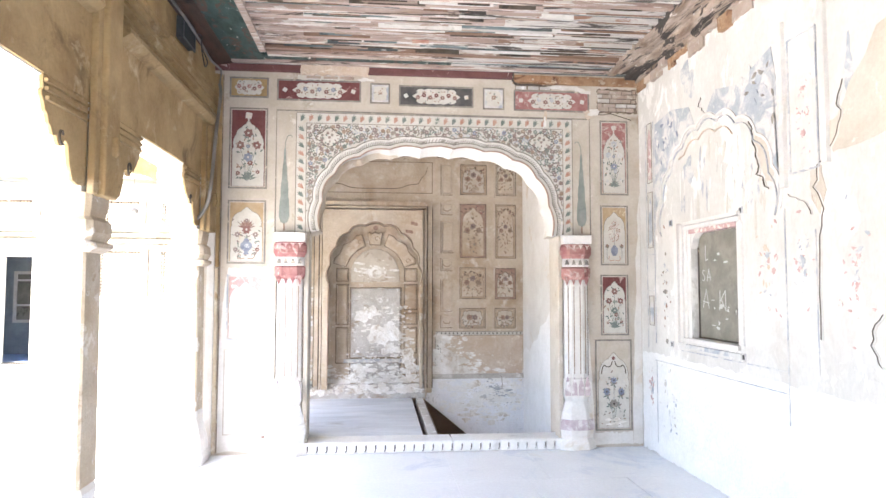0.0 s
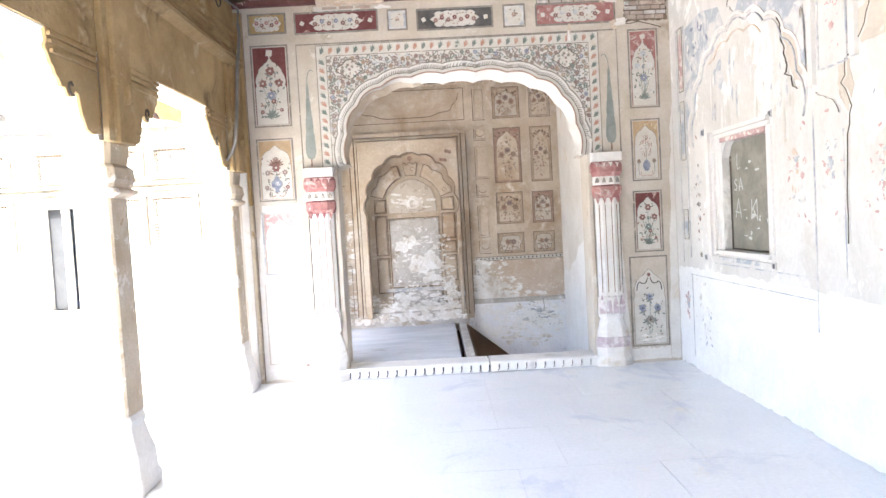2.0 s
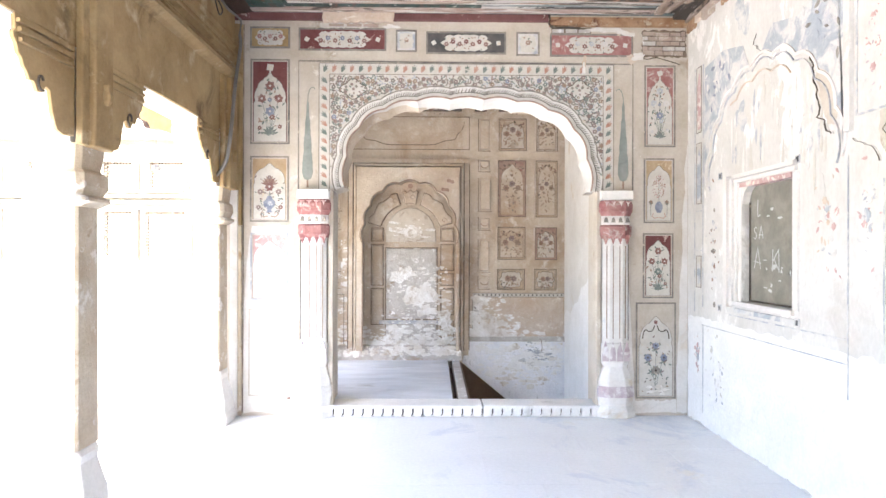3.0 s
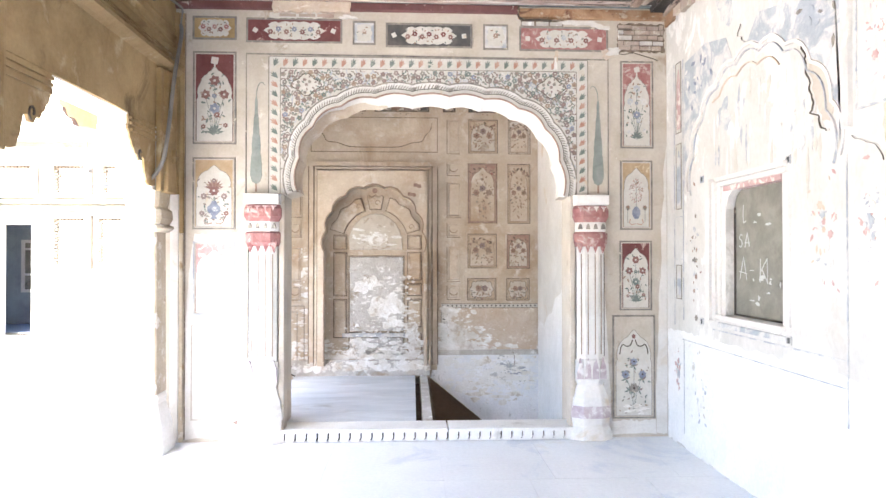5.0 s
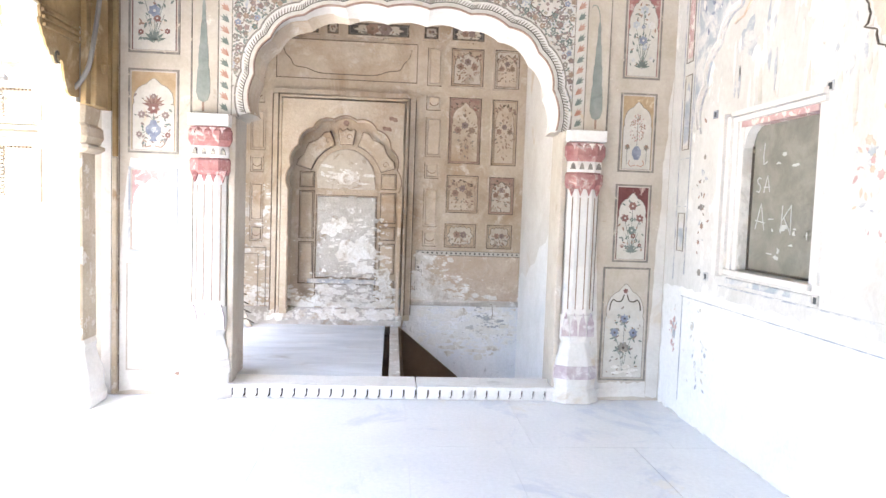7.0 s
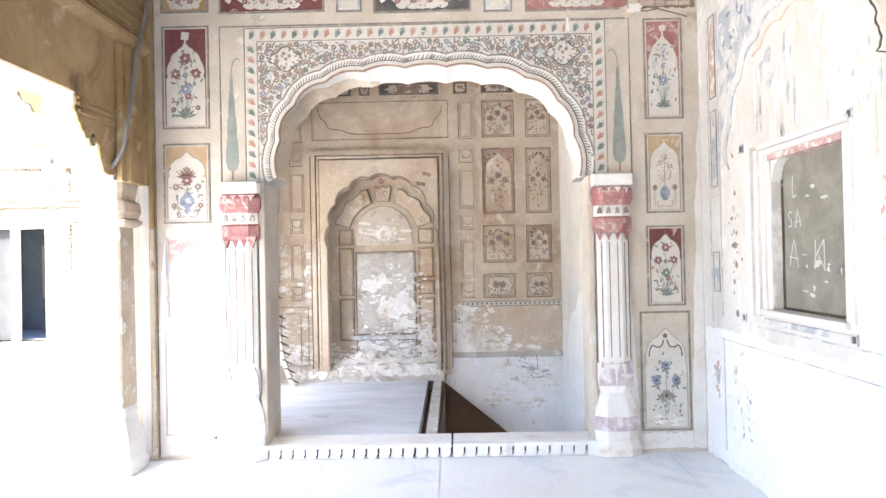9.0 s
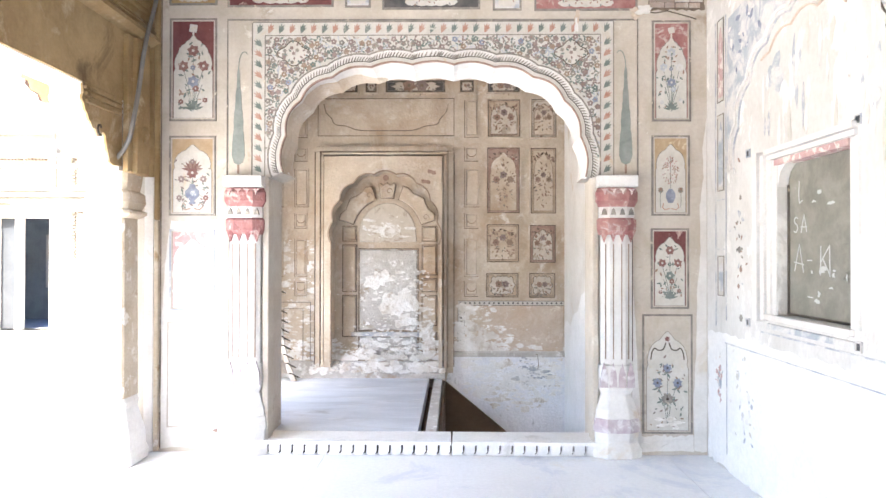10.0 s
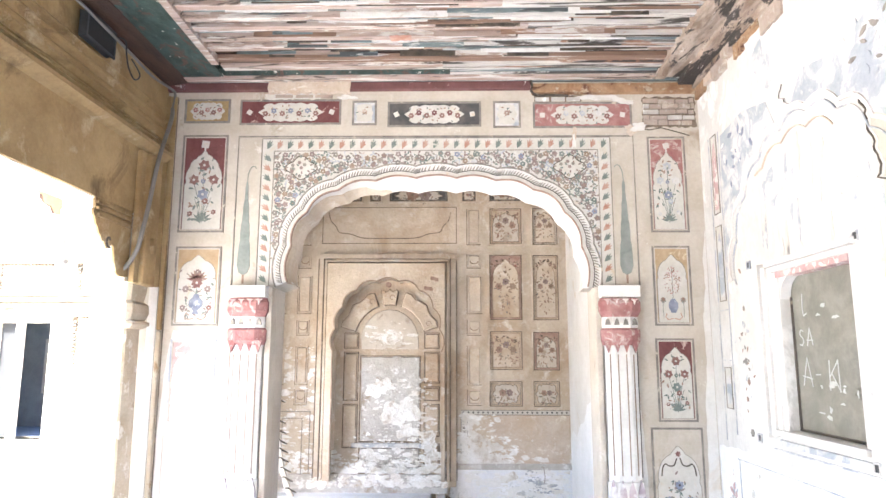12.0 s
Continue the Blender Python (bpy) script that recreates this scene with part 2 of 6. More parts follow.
SLATE = material("dusty_dark_pane", (0.025, 0.026, 0.027), (0.035, 0.036, 0.037), rough=0.95, bump=0.02)

glass_m = bpy.data.materials.new("window_glass")
glass_m.use_nodes = True
glass_m.node_tree.nodes["Principled BSDF"].inputs["Transmission Weight"].default_value = 1.0
glass_m.node_tree.nodes["Principled BSDF"].inputs["Roughness"].default_value = 0.03
glass_m.node_tree.nodes["Principled BSDF"].inputs["IOR"].default_value = 1.45


# ---- mesh helpers ----
class Soup:
    """Vertices and faces gathered in a plane's own axes: u across, v up, w out of the plane."""

    def __init__(self):
        self.v, self.f = [], []

    def add(self, verts, faces):
        k = len(self.v)
        self.v.extend(verts)
        self.f.extend([tuple(i + k for i in f) for f in faces])
        return self

    def box(self, u0, u1, v0, v1, w0, w1, cut=0.0):
        c = cut
        return self.add([(u0, v0, w0), (u1, v0, w0), (u1, v1, w0), (u0, v1, w0),
                         (u0 + c, v0 + c, w1), (u1 - c, v0 + c, w1), (u1 - c, v1 - c, w1), (u0 + c, v1 - c, w1)],
                        [(3, 2, 1, 0), (4, 5, 6, 7), (0, 1, 5, 4), (1, 2, 6, 5), (2, 3, 7, 6), (3, 0, 4, 7)])

    def slab(self, pts, w0, w1):
        n = len(pts)
        return self.add([(x, y, w0) for x, y in pts] + [(x, y, w1) for x, y in pts],
                        [tuple(range(n, 2 * n)), tuple(range(n - 1, -1, -1))] + [(i, (i + 1) % n, n + (i + 1) % n, n + i) for i in range(n)])

    def fan(self, pts, w0, w1, centre=None):
        """A star-shaped slab round a centre, in triangles."""
        n = len(pts)
        cx, cy = centre or (sum(p[0] for p in pts) / n, sum(p[1] for p in pts) / n)
        return self.add([(x, y, w0) for x, y in pts] + [(x, y, w1) for x, y in pts] + [(cx, cy, w1)],
                        [(n + i, n + (i + 1) % n, 2 * n) for i in range(n)] + [(i, (i + 1) % n, n + (i + 1) % n, n + i) for i in range(n)])

    def border(self, u0, u1, v0, v1, t, w0, w1):
        self.box(u0, u1, v0, v0 + t, w0, w1)
        self.box(u0, u1, v1 - t, v1, w0, w1)
        self.box(u0, u0 + t, v0 + t, v1 - t, w0, w1)
        return self.box(u1 - t, u1, v0 + t, v1 - t, w0, w1)

    def ribbon(self, pts, t, w0, w1, closed=False):
        n = len(pts)
        left, right = [], []
        for i in range(n):
            a = pts[(i - 1) % n] if closed or i else pts[i]
            b = pts[(i + 1) % n] if closed or i < n - 1 else pts[i]
            dx, dy = b[0] - a[0], b[1] - a[1]
            d = math.hypot(dx, dy) or 1
            ox, oy = -dy / d * t / 2, dx / d * t / 2
            left.append((pts[i][0] + ox, pts[i][1] + oy))
            right.append((pts[i][0] - ox, pts[i][1] - oy))
        k = len(self.v)
        for l_, r_ in zip(left, right):
            self.v += [(*l_, w0), (*r_, w0), (*r_, w1), (*l_, w1)]
        for i in range(n if closed else n - 1):
            a, b = k + 4 * i, k + 4 * ((i + 1) % n)
            self.f += [(a + 3, a + 2, b + 2, b + 3), (a, a + 3, b + 3, b), (a + 2, a + 1, b + 1, b + 2)]
        if not closed:
            e = k + 4 * (n - 1)
            self.f += [(k, k + 1, k + 2, k + 3), (e + 3, e + 2, e + 1, e)]
        return self

    def loft(self, rings, closed=True, caps=True):
        n, k = len(rings[0]), len(self.v)
        for r in rings:
            self.v += list(r)
        for j in range(len(rings) - 1):
            for i in range(n if closed else n - 1):
                a, b = k + j * n + i, k + j * n + (i + 1) % n
                self.f.append((a, b, b + n, a + n))
        if caps:
            self.f += [tuple(range(k + n - 1, k - 1, -1)), tuple(range(k + (len(rings) - 1) * n, k + len(rings) * n))]
        return self


WORLD = lambda u, v, w: (u, v, w)
def FRONT(y):
    return lambda u, v, w: (u, y - w, v)
def RIGHT(x):
    return lambda u, v, w: (x - w, u, v)
def LEFT(x):
    return lambda u, v, w: (x + w, u, v)


def mesh_of(name, soup, where):
    me = bpy.data.meshes.new(name)
    me.from_pydata([where(*p) for p in soup.v], [], soup.f)
    bm = bmesh.new()
    bm.from_mesh(me)
    bmesh.ops.recalc_face_normals(bm, faces=bm.faces)
    bm.to_mesh(me)
    bm.free()
    return me


def part(name, soup, where, mat, parent=None, label="", kind="", category="", group="", bevel=0.0, smooth=False):
    me = mesh_of(name, soup, where)
    me.materials.append(mat)
    if smooth:
        for p in me.polygons:
            p.use_smooth = True
    ob = new(name, me)
    if parent:
        ob.parent = parent
    if bevel:
        b = ob.modifiers.new("edge", "BEVEL")
        b.width, b.segments, b.limit_method = bevel, 2, "ANGLE"
    return tagged(ob, label, category, group, kind)


def thing(name, label, category, group="", kind=""):
    return tagged(new(name), label, category, group, kind)


rnd = random.Random(7)


def smooth_line(pts, n=6):
    out = []
    for i in range(len(pts) - 1):
        p0, p1, p2, p3 = pts[max(i - 1, 0)], pts[i], pts[i + 1], pts[min(i + 2, len(pts) - 1)]
        for k in range(n):
            t = k / n
            out.append(tuple(0.5 * (2 * p1[a] + (p2[a] - p0[a]) * t + (2 * p0[a] - 5 * p1[a] + 4 * p2[a] - p3[a]) * t * t + (3 * p1[a] - p0[a] - 3 * p2[a] + p3[a]) * t ** 3) for a in range(len(p1))))
    return out + [pts[-1]]


def foils(n, cx, half, spring, rise, depth=0.06, power=2.4, m=7):
    """A many-cusped arch line from its left spring to its right one."""
    def at(a):
        c, s = math.cos(a), math.sin(a)
        return cx - half * math.copysign(abs(c) ** (2 / power), c), spring + rise * abs(s) ** (2 / power)
    # cusps evenly along the line's length
    dense = [at(math.pi * i / 400) for i in range(401)]
    run = [0]
    for a, b in zip(dense, dense[1:]):
        run.append(run[-1] + math.dist(a, b))
    pts = []
    for k in range(n * m + 1):
        d = run[-1] * k / (n * m)
        i = min(max(next((j for j, r in enumerate(run) if r >= d), 400), 1), 400)
        a, b = dense[i - 1], dense[i]
        tx, ty = b[0] - a[0], b[1] - a[1]
        q = math.hypot(tx, ty) or 1
        push = depth * (math.sin(math.pi * (k % m) / m) - 0.5)
        pts.append((b[0] - ty / q * push, b[1] + tx / q * push))
    return pts


# ---- large structure ----
XL, XR, CEIL, BACK = -1.72, 2.13, 3.42, -9.6
FW = FRONT(0.0)
LW = LEFT(XL)
RW = RIGHT(XR)
BW = FRONT(2.36)


def many(name, pairs, where, **tags):
    """One mesh from several soups, each with its own material."""
    v, f, mi = [], [], []
    for i, (s, _) in enumerate(pairs):
        k = len(v)
        v += [where(*p) for p in s.v]
        f += [tuple(j + k for j in q) for q in s.f]
        mi += [i] * len(s.f)
    me = bpy.data.meshes.new(name)
    me.from_pydata(v, [], f)
    for _, m in pairs:
        me.materials.append(m)
    me.polygons.foreach_set("material_index", mi)
    bm = bmesh.new()
    bm.from_mesh(me)
    bmesh.ops.recalc_face_normals(bm, faces=bm.faces)
    bm.to_mesh(me)
    bm.free()
    return tagged(new(name, me), **tags)


# arch wall with its many-foiled opening
OUTER = foils(11, 0.24, 1.06, 1.90, 0.81, 0.024, 3.0, 8)
INNER = foils(11, 0.24, 1.05, 1.90, 0.775, 0.024, 3.0, 8)
# the haunch flares a little on its eastern side
OUTER, INNER = ([(a + 0.030 * max(0.0, 2.35 - b) / 0.45 if a > 0.24 else a, b) for a, b in line] for line in (OUTER, INNER))
s = Soup()
s.slab([(-1.98, -0.6), (-0.90, -0.6), (-0.90, 1.90), (-1.98, 1.90)], -0.38, 0)
s.slab([(1.37, -0.6), (2.48, -0.6), (2.48, 1.90), (1.37, 1.90)], -0.38, 0)
n = len(OUTER)
for w, line in ((0, OUTER), (-0.38, INNER)):
    s.add([(*p, w) for p in [(-0.90, 1.90)] + line + [(1.37, 1.90), (2.48, 1.90), (2.48, 3.60), (-1.98, 3.60), (-1.98, 1.90)]], [tuple(range(n + 6))])
north = part("wall_north", s, FW, CREAM, kind="structure", label="cream painted plaster wall round a scalloped arch")
s = Soup()
mid = [((a[0] + b[0]) / 2, (a[1] + b[1]) / 2 + 0.015) for a, b in zip(OUTER, INNER)]
s.loft([[(*p, 0.002) for p in OUTER], [(*p, -0.10) for p in OUTER], [(*p, -0.22) for p in mid], [(*p, -0.385) for p in INNER]], closed=False, caps=False)
part("arch_soffit", s, FW, WHITEWASH, parent=north, label="white limewashed scalloped underside of the arch", smooth=False)
# The arch's shaded left underside, put into the colour as tan plaster.
k = int(len(OUTER) * 0.40)
s = Soup()
rows_ = []
for t_ in (0.0, 0.34, 0.67, 1.0):
    row = []
    for i in range(k):
        w0 = -0.045 - 0.30 * (i / k) ** 2.2 - 0.012 * math.sin(i * 1.7) * (i / k)
        w_ = w0 + (-0.384 - w0) * t_
        at_w = [(0.01, OUTER[i]), (-0.10, OUTER[i]), (-0.22, mid[i]), (-0.40, INNER[i])]
        (wa, pa), (wb, pb) = next((a, b) for a, b in zip(at_w, at_w[1:]) if a[0] >= w_ > b[0])
        f_ = (wa - w_) / (wa - wb)
        row.append((pa[0] * (1 - f_) + pb[0] * f_ + 0.0035, pa[1] * (1 - f_) + pb[1] * f_ - 0.0035, w_))
    rows_.append(row)
s.loft(rows_, closed=False, caps=False)
part("bare_haunch", s, FW, TAN, parent=north, label="bare tan plaster on the lower underside of the arch", smooth=False)

# alcove behind the arch
for box_ in ((-2.0, -0.955, -0.6, 3.6, -0.3, 0), (-0.955, 0.27, -0.6, 0.20, -0.3, 0), (-0.955, 0.27, 2.385, 3.6, -0.3, 0), (-0.955, 0.27, 0.20, 2.385, -0.3, -0.14), (0.27, 1.95, -0.6, 3.6, -0.3, 0)):
    alcove_back = part("wall_alcove_back", Soup().box(*box_), BW, TAN, kind="structure", label="worn tan plaster wall with recessed painted panels")
s = Soup().box(0.38, 2.36, -0.6, 3.6, 0, 0.3)
part("wall_alcove_east", s, lambda u, v, w: (1.545 + w, u, v), WHITEWASH, kind="structure")
alcove_east = bpy.data.objects["wall_alcove_east"]
# Salt-white lower part, made paler to make up for missing light.
part("bleached_foot", Soup().slab([(0.385, -0.55), (2.355, -0.55), (2.355, 0.62), (2.2, 0.70), (2.0, 0.66), (1.8, 0.80), (1.6, 0.84), (1.45, 1.0), (1.2, 1.06), (1.0, 1.22), (0.8, 1.20), (0.6, 1.34), (0.385, 1.40)], 0.0, 0.002), RIGHT(1.545), BLEACH_GLARE, alcove_east, "bleached salt-whitened foot of the wall")
part("wall_alcove_west", Soup().box(0.38, 0.60, -0.6, 3.6, -0.3, 0).box(1.82, 2.36, -0.6, 3.6, -0.3, 0).box(0.60, 1.82, -0.6, 0.095, -0.3, 0).box(0.60, 1.82, 2.05, 3.6, -0.3, 0), lambda u, v, w: (-1.60 + w, u, v), TAN, kind="structure")
part("ceiling_alcove", Soup().box(-1.6, 1.545, 0.38, 2.36, 3.30, 3.5), WORLD, TAN, kind="structure")
part("floor_alcove", Soup().box(-1.6, 0.135, 0.20, 2.36, -0.6, 0.095), WORLD, ALCOVE_FLOOR, kind="structure", label="pale blue-grey dusty alcove floor")
ledge = thing("kerb_stone", "pale dusty stone kerb beside a stair pit with a dark groove", "kerb")
part("beam", Soup().box(0.185, 0.275, 0.20, 2.355, -0.6, 0.085, 0.004), WORLD, ASHEN, ledge)
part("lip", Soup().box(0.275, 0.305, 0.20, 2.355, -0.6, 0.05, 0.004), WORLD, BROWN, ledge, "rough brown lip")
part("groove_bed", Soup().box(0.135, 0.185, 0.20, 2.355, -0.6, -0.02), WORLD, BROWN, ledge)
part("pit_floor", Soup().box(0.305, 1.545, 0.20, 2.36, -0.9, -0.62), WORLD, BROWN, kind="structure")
# Brown wedge stands in for the slanting shadow on the pit's back wall.
s = Soup().slab([(0.305, 0.045), (0.305, -0.62), (1.12, -0.62)], 0.0, 0.05)
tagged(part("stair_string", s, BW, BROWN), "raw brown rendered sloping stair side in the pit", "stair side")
pts = [(0.31, 0.05)] + [(0.31 + i * 0.0617, 0.315 + 0.014 * rnd.uniform(-1, 1)) for i in range(1, 21)] + [(1.544, -0.62), (1.12, -0.62)]
part("pit_render", Soup().slab(pts, 0.001, 0.012), BW, DAMP, alcove_back, "damp blue-grey plaster lining")

# sill under the arch, two stones with a row of carved petals
def sill(u0, u1, seed):
    r = random.Random(seed)
    ob = thing("sill", "white stone arch sill with a carved row of petals along its front", "door sill")
    part("slab", Soup().box(u0, u1, -0.03, 0.20, -0.02, 0.094, 0.004), WORLD, MARBLE, ob)
    part("front_block", Soup().box(u0, u1, -0.045, -0.03, -0.02, 0.074, 0.0), WORLD, MARBLE, ob)
    k = int((u1 - u0) / 0.0822)
    for i in range(k):
        u = u0 + (i + 0.5) * (u1 - u0) / k
        a = [(u - 0.034, 0.074), (u - 0.037, 0.05), (u - 0.037, 0.026), (u - 0.024, 0.008), (u - 0.004, 0.002), (u + 0.020, 0.008), (u + 0.033, 0.03), (u + 0.031, 0.05), (u + 0.034, 0.074)]
        # Dark hook-shaped piece between two petals.
        part("groove", Soup().slab([(u + 0.031, 0.066), (u + 0.044, 0.066), (u + 0.044, 0.036), (u + 0.038, 0.012), (u + 0.014, 0.002), (u + 0.024, 0.013), (u + 0.033, 0.04)], 0.044, 0.0478), FW, GROOVE_DARK, ob, "dirty carved groove")
        q = Soup()
        q.fan(a, 0.040, 0.072 + r.uniform(-0.002, 0.002), (u - 0.004, 0.045))
        part("petal", q, FW, MARBLE, ob)
    part("top_bead", Soup().box(u0, u1, -0.075, -0.03, 0.074, 0.094, 0.006), WORLD, MARBLE, ob)
    return ob
sill(-1.20, 0.379, 3)
sill(0.383, 1.62, 4)

# left side: the arcade wall over its columns
s = Soup().box(BACK, 0.0, 2.35, 3.60, -0.23, 0)
west = part("wall_west", s, LW, OCHRE, kind="structure", label="ochre plastered wall carried on an arcade of columns")
# Eave added out of view; it keeps direct sun off the columns.
part("eave", Soup().slab([(-1.95, 3.46), (-2.80, 3.34), (-2.80, 3.38), (-1.95, 3.54)], 0.6, -BACK), lambda u, v, w: (u, -w, v), WHITEWASH, west, "sloping limewashed eave")
# White puts the glare on the ochre wall's underside into the colour.
part("soffit", Soup().box(BACK, 0.0, 2.342, 2.35, -0.226, -0.012), LW, WHITEWASH, west, "limewashed underside of the arcade wall")
COLS = (-0.24, -2.33, -4.42, -6.51)
for a, b in zip(COLS[1:] + (-8.60, BACK), COLS + (-8.60,)):
    lo, hi = a + 0.17, b - 0.17 if b < -0.5 else -0.002
    for z, t, w in ((2.79, 0.07, 0.075), (2.875, 0.028, 0.055), (2.915, 0.02, 0.035), (2.965, 0.035, 0.030), (3.03, 0.015, 0.018), (3.085, 0.025, 0.020), (3.16, 0.012, 0.012)):
        q = Soup().loft([[(lo, z, 0), (lo, z + 0.01, w * 0.45), (lo, z + t * 0.55, w), (lo, z + t, w * 0.9), (lo, z + t + 0.012, 0)],
                         [(hi, z, 0), (hi, z + 0.01, w * 0.45), (hi, z + t * 0.55, w), (hi, z + t, w * 0.9), (hi, z + t + 0.012, 0)]])
        part("moulding", q, LW, OCHRE, west, "moulded ochre cornice line")

# right side: wall with a blocked window
s = Soup()
WY0, WY1, WZ0, WZ1 = -1.64, -0.985, 1.04, 1.85
s.box(BACK, WY0, -0.6, 3.60, -0.35, 0).box(WY1, 0.0, -0.6, 3.60, -0.35, 0)
s.box(WY0, WY1, -0.6, WZ0, -0.35, 0).box(WY0, WY1, WZ1, 3.60, -0.35, 0)
east = part("wall_east", s, RW, FRESCO, kind="structure", label="whitened plaster wall with faded wall painting and cracks")
s = Soup().box(-1.98, -1.45, BACK - 0.3, BACK, -0.6, 3.6).box(1.85, 2.48, BACK - 0.3, BACK, -0.6, 3.6).box(-1.45, 1.85, BACK - 0.3, BACK, 2.95, 3.6)
part("wall_south", s, WORLD, WHITEWASH, kind="structure", label="limewashed end wall with a wide opening to the yard")

# ceiling of painted boards
pairs = [Soup() for _ in range(7)]
A, B, C, GB, PB, DR, CW = pairs
D, LB = Soup(), Soup()
y = -0.44
r = random.Random(11)
while y > BACK + 0.2:
    wd = r.uniform(0.065, 0.085)
    split = r.uniform(-0.2, 0.7)
    cuts = sorted([-1.24, split, 1.80] + [r.uniform(-0.9, 1.6)])
    for a, b in zip(cuts, cuts[1:]):
        if b - a > 0.02:
            q = r.choice((B, B, B, C)) if a < split - 0.01 else r.choice((D, D, C, B, B))
            q.box(a + 0.001, b, y - wd + 0.004, y - 0.003, CEIL + 0.014 + r.uniform(0, 0.010), CEIL + 0.04)
    y -= wd
    wd = r.uniform(0.045, 0.062)
    cut = r.uniform(-0.1, 0.9)
    LB.box(-1.24, cut, y - wd, y, CEIL - 0.010 - r.uniform(0, 0.006), CEIL + 0.04)
    r.choice((D, D, A)).box(cut + 0.001, 1.80, y - wd, y, CEIL - 0.008 - r.uniform(0, 0.006), CEIL + 0.04)
    y -= wd + 0.002
roof = Soup().box(-2.0, 2.48, BACK - 0.3, 0.38, 3.60, 3.8)
field = Soup().box(-1.72, 2.13, BACK, 0, CEIL + 0.041, 3.60)
# flakes, splinters and gaps of the boards
FL, DK = Soup(), Soup()
for i in range(460):
    u, v = r.uniform(-1.2, 1.4), -0.42 - 5.6 * r.random() ** 1.3
    l_, h_ = min(r.uniform(0.10, 0.75), 1.79 - u), r.uniform(0.0015, 0.0065)
    k_ = 11
    top = [(u + l_ * j / k_, v + h_ * math.sin(math.pi * (j + .2) / (k_ + .6)) * r.uniform(.5, 1.2)) for j in range(k_ + 1)]
    low = [(u + l_ * j / k_, v - h_ * math.sin(math.pi * (j + .2) / (k_ + .6)) * r.uniform(.3, 1.0)) for j in range(k_, -1, -1)]
    q = (FL, DK, FL, DK, B, A, C)[r.choice((0, 1, 2, 3, 4, 5, 6)) if u < 0.4 else r.choice((0, 0, 1, 1, 6, 5))]
    q.slab(top + low, CEIL - 0.0175 - r.uniform(0, 0.004), CEIL + 0.015)
# border boards round the field
PB.box(-1.275, -1.225, BACK, -0.36, CEIL - 0.035, CEIL + 0.02, 0.0)
GB.box(-1.56, -1.275, BACK, -0.12, CEIL - 0.02, CEIL + 0.02)
DR.slab([(-1.72, 3.372), (-1.56, 3.395), (-1.56, 3.45), (-1.72, 3.45)], -0.05, 0)
k = len(DR.v) - 8
DR.v[k:] = [(px, BACK if w < -0.01 else 0.0, pz) for (px, pz, w) in DR.v[k:]]
GB.box(-1.275, 0.35, -0.24, -0.13, CEIL - 0.012, CEIL + 0.02)
B.box(0.35, 1.80, -0.236, -0.155, CEIL - 0.008, CEIL + 0.02)
D.box(0.35, 1.80, -0.152, -0.13, CEIL - 0.016, CEIL + 0.02)
PB.box(-1.225, 0.3, -0.33, -0.24, CEIL - 0.024, CEIL + 0.02)
D.box(0.3, 1.80, -0.33, -0.24, CEIL - 0.024, CEIL + 0.02)
C.box(-1.225, 1.80, -0.40, -0.33, CEIL - 0.010, CEIL + 0.02)
PB.box(-1.56, 1.80, -0.13, -0.06, CEIL - 0.03, CEIL + 0.02)
B.box(-1.56, 2.06, -0.06, 0.0, CEIL - 0.02, CEIL + 0.02)
CW.box(1.80, 1.87, BACK, -0.10, CEIL - 0.05, CEIL + 0.03)
CW.box(1.87, 1.99, BACK, -0.06, CEIL - 0.015, CEIL + 0.03)
CW.box(1.99, 2.09, BACK, -0.02, CEIL - 0.06, CEIL + 0.03)
CW.box(2.09, 2.13, BACK, -0.0, CEIL - 0.09, CEIL + 0.03)
many("ceiling", [(D, BOARD_D), (LB, PINK_BATTEN), (A, BOARD_A), (B, BOARD_B), (C, BOARD_C), (GB, GREEN_BEAM), (PB, PINK_BATTEN), (DR, DARK_RED_WOOD), (CW, CHAR_WOOD), (FL, FLAKE), (DK, GRIME_SHADE), (field, DARK_RED_WOOD), (roof, OCHRE)],
     WORLD, kind="structure", label="peeling painted board ceiling in pink, green and bare wood")

# floor
part("floor", Soup().box(-2.02, 2.13, BACK, 0.0, -0.62, -0.0035), WORLD, FLOOR, kind="structure", label="pale polished stone floor with worn joints")

# courtyard
part("ground", Soup().box(-60, 60, -60, 60, -1.2, -0.60), WORLD, PAVING, kind="structure", label="pale sunlit courtyard paving")
s = Soup()
DX0, DX1, DZ0, DZ1 = -7.02, -6.15, 0.13, 1.985
s.box(-12.0, DX0, -0.6, 4.2, -0.4, 0).box(DX1, 5.0, -0.6, 4.2, -0.4, 0)
s.box(DX0, DX1, -0.6, DZ0, -0.4, 0).box(DX0, DX1, DZ1, 4.2, -0.4, 0)
court = part("facade", s, FRONT(6.0), FACADE, kind="structure", label="sunlit limewashed courtyard front with arched niches")
part("facade_west", Soup().box(-12.3, -12.0, -14, 6.4, -0.6, 2.8), WORLD, FACADE, kind="structure")
part("facade_south", Soup().box(-12.3, 8.0, -16.3, -16, -0.6, 4.0), WORLD, FACADE, kind="structure")


# ---- columns ----
def ring(cx, cy, hx, hy, z, c=0.25):
    a, b = hx * (1 - c), hy * (1 - c)
    return [(cx - hx, cy - b, z), (cx - a, cy - hy, z), (cx + a, cy - hy, z), (cx + hx, cy - b, z),
            (cx + hx, cy + b, z), (cx + a, cy + hy, z), (cx - a, cy + hy, z), (cx - hx, cy + b, z)]


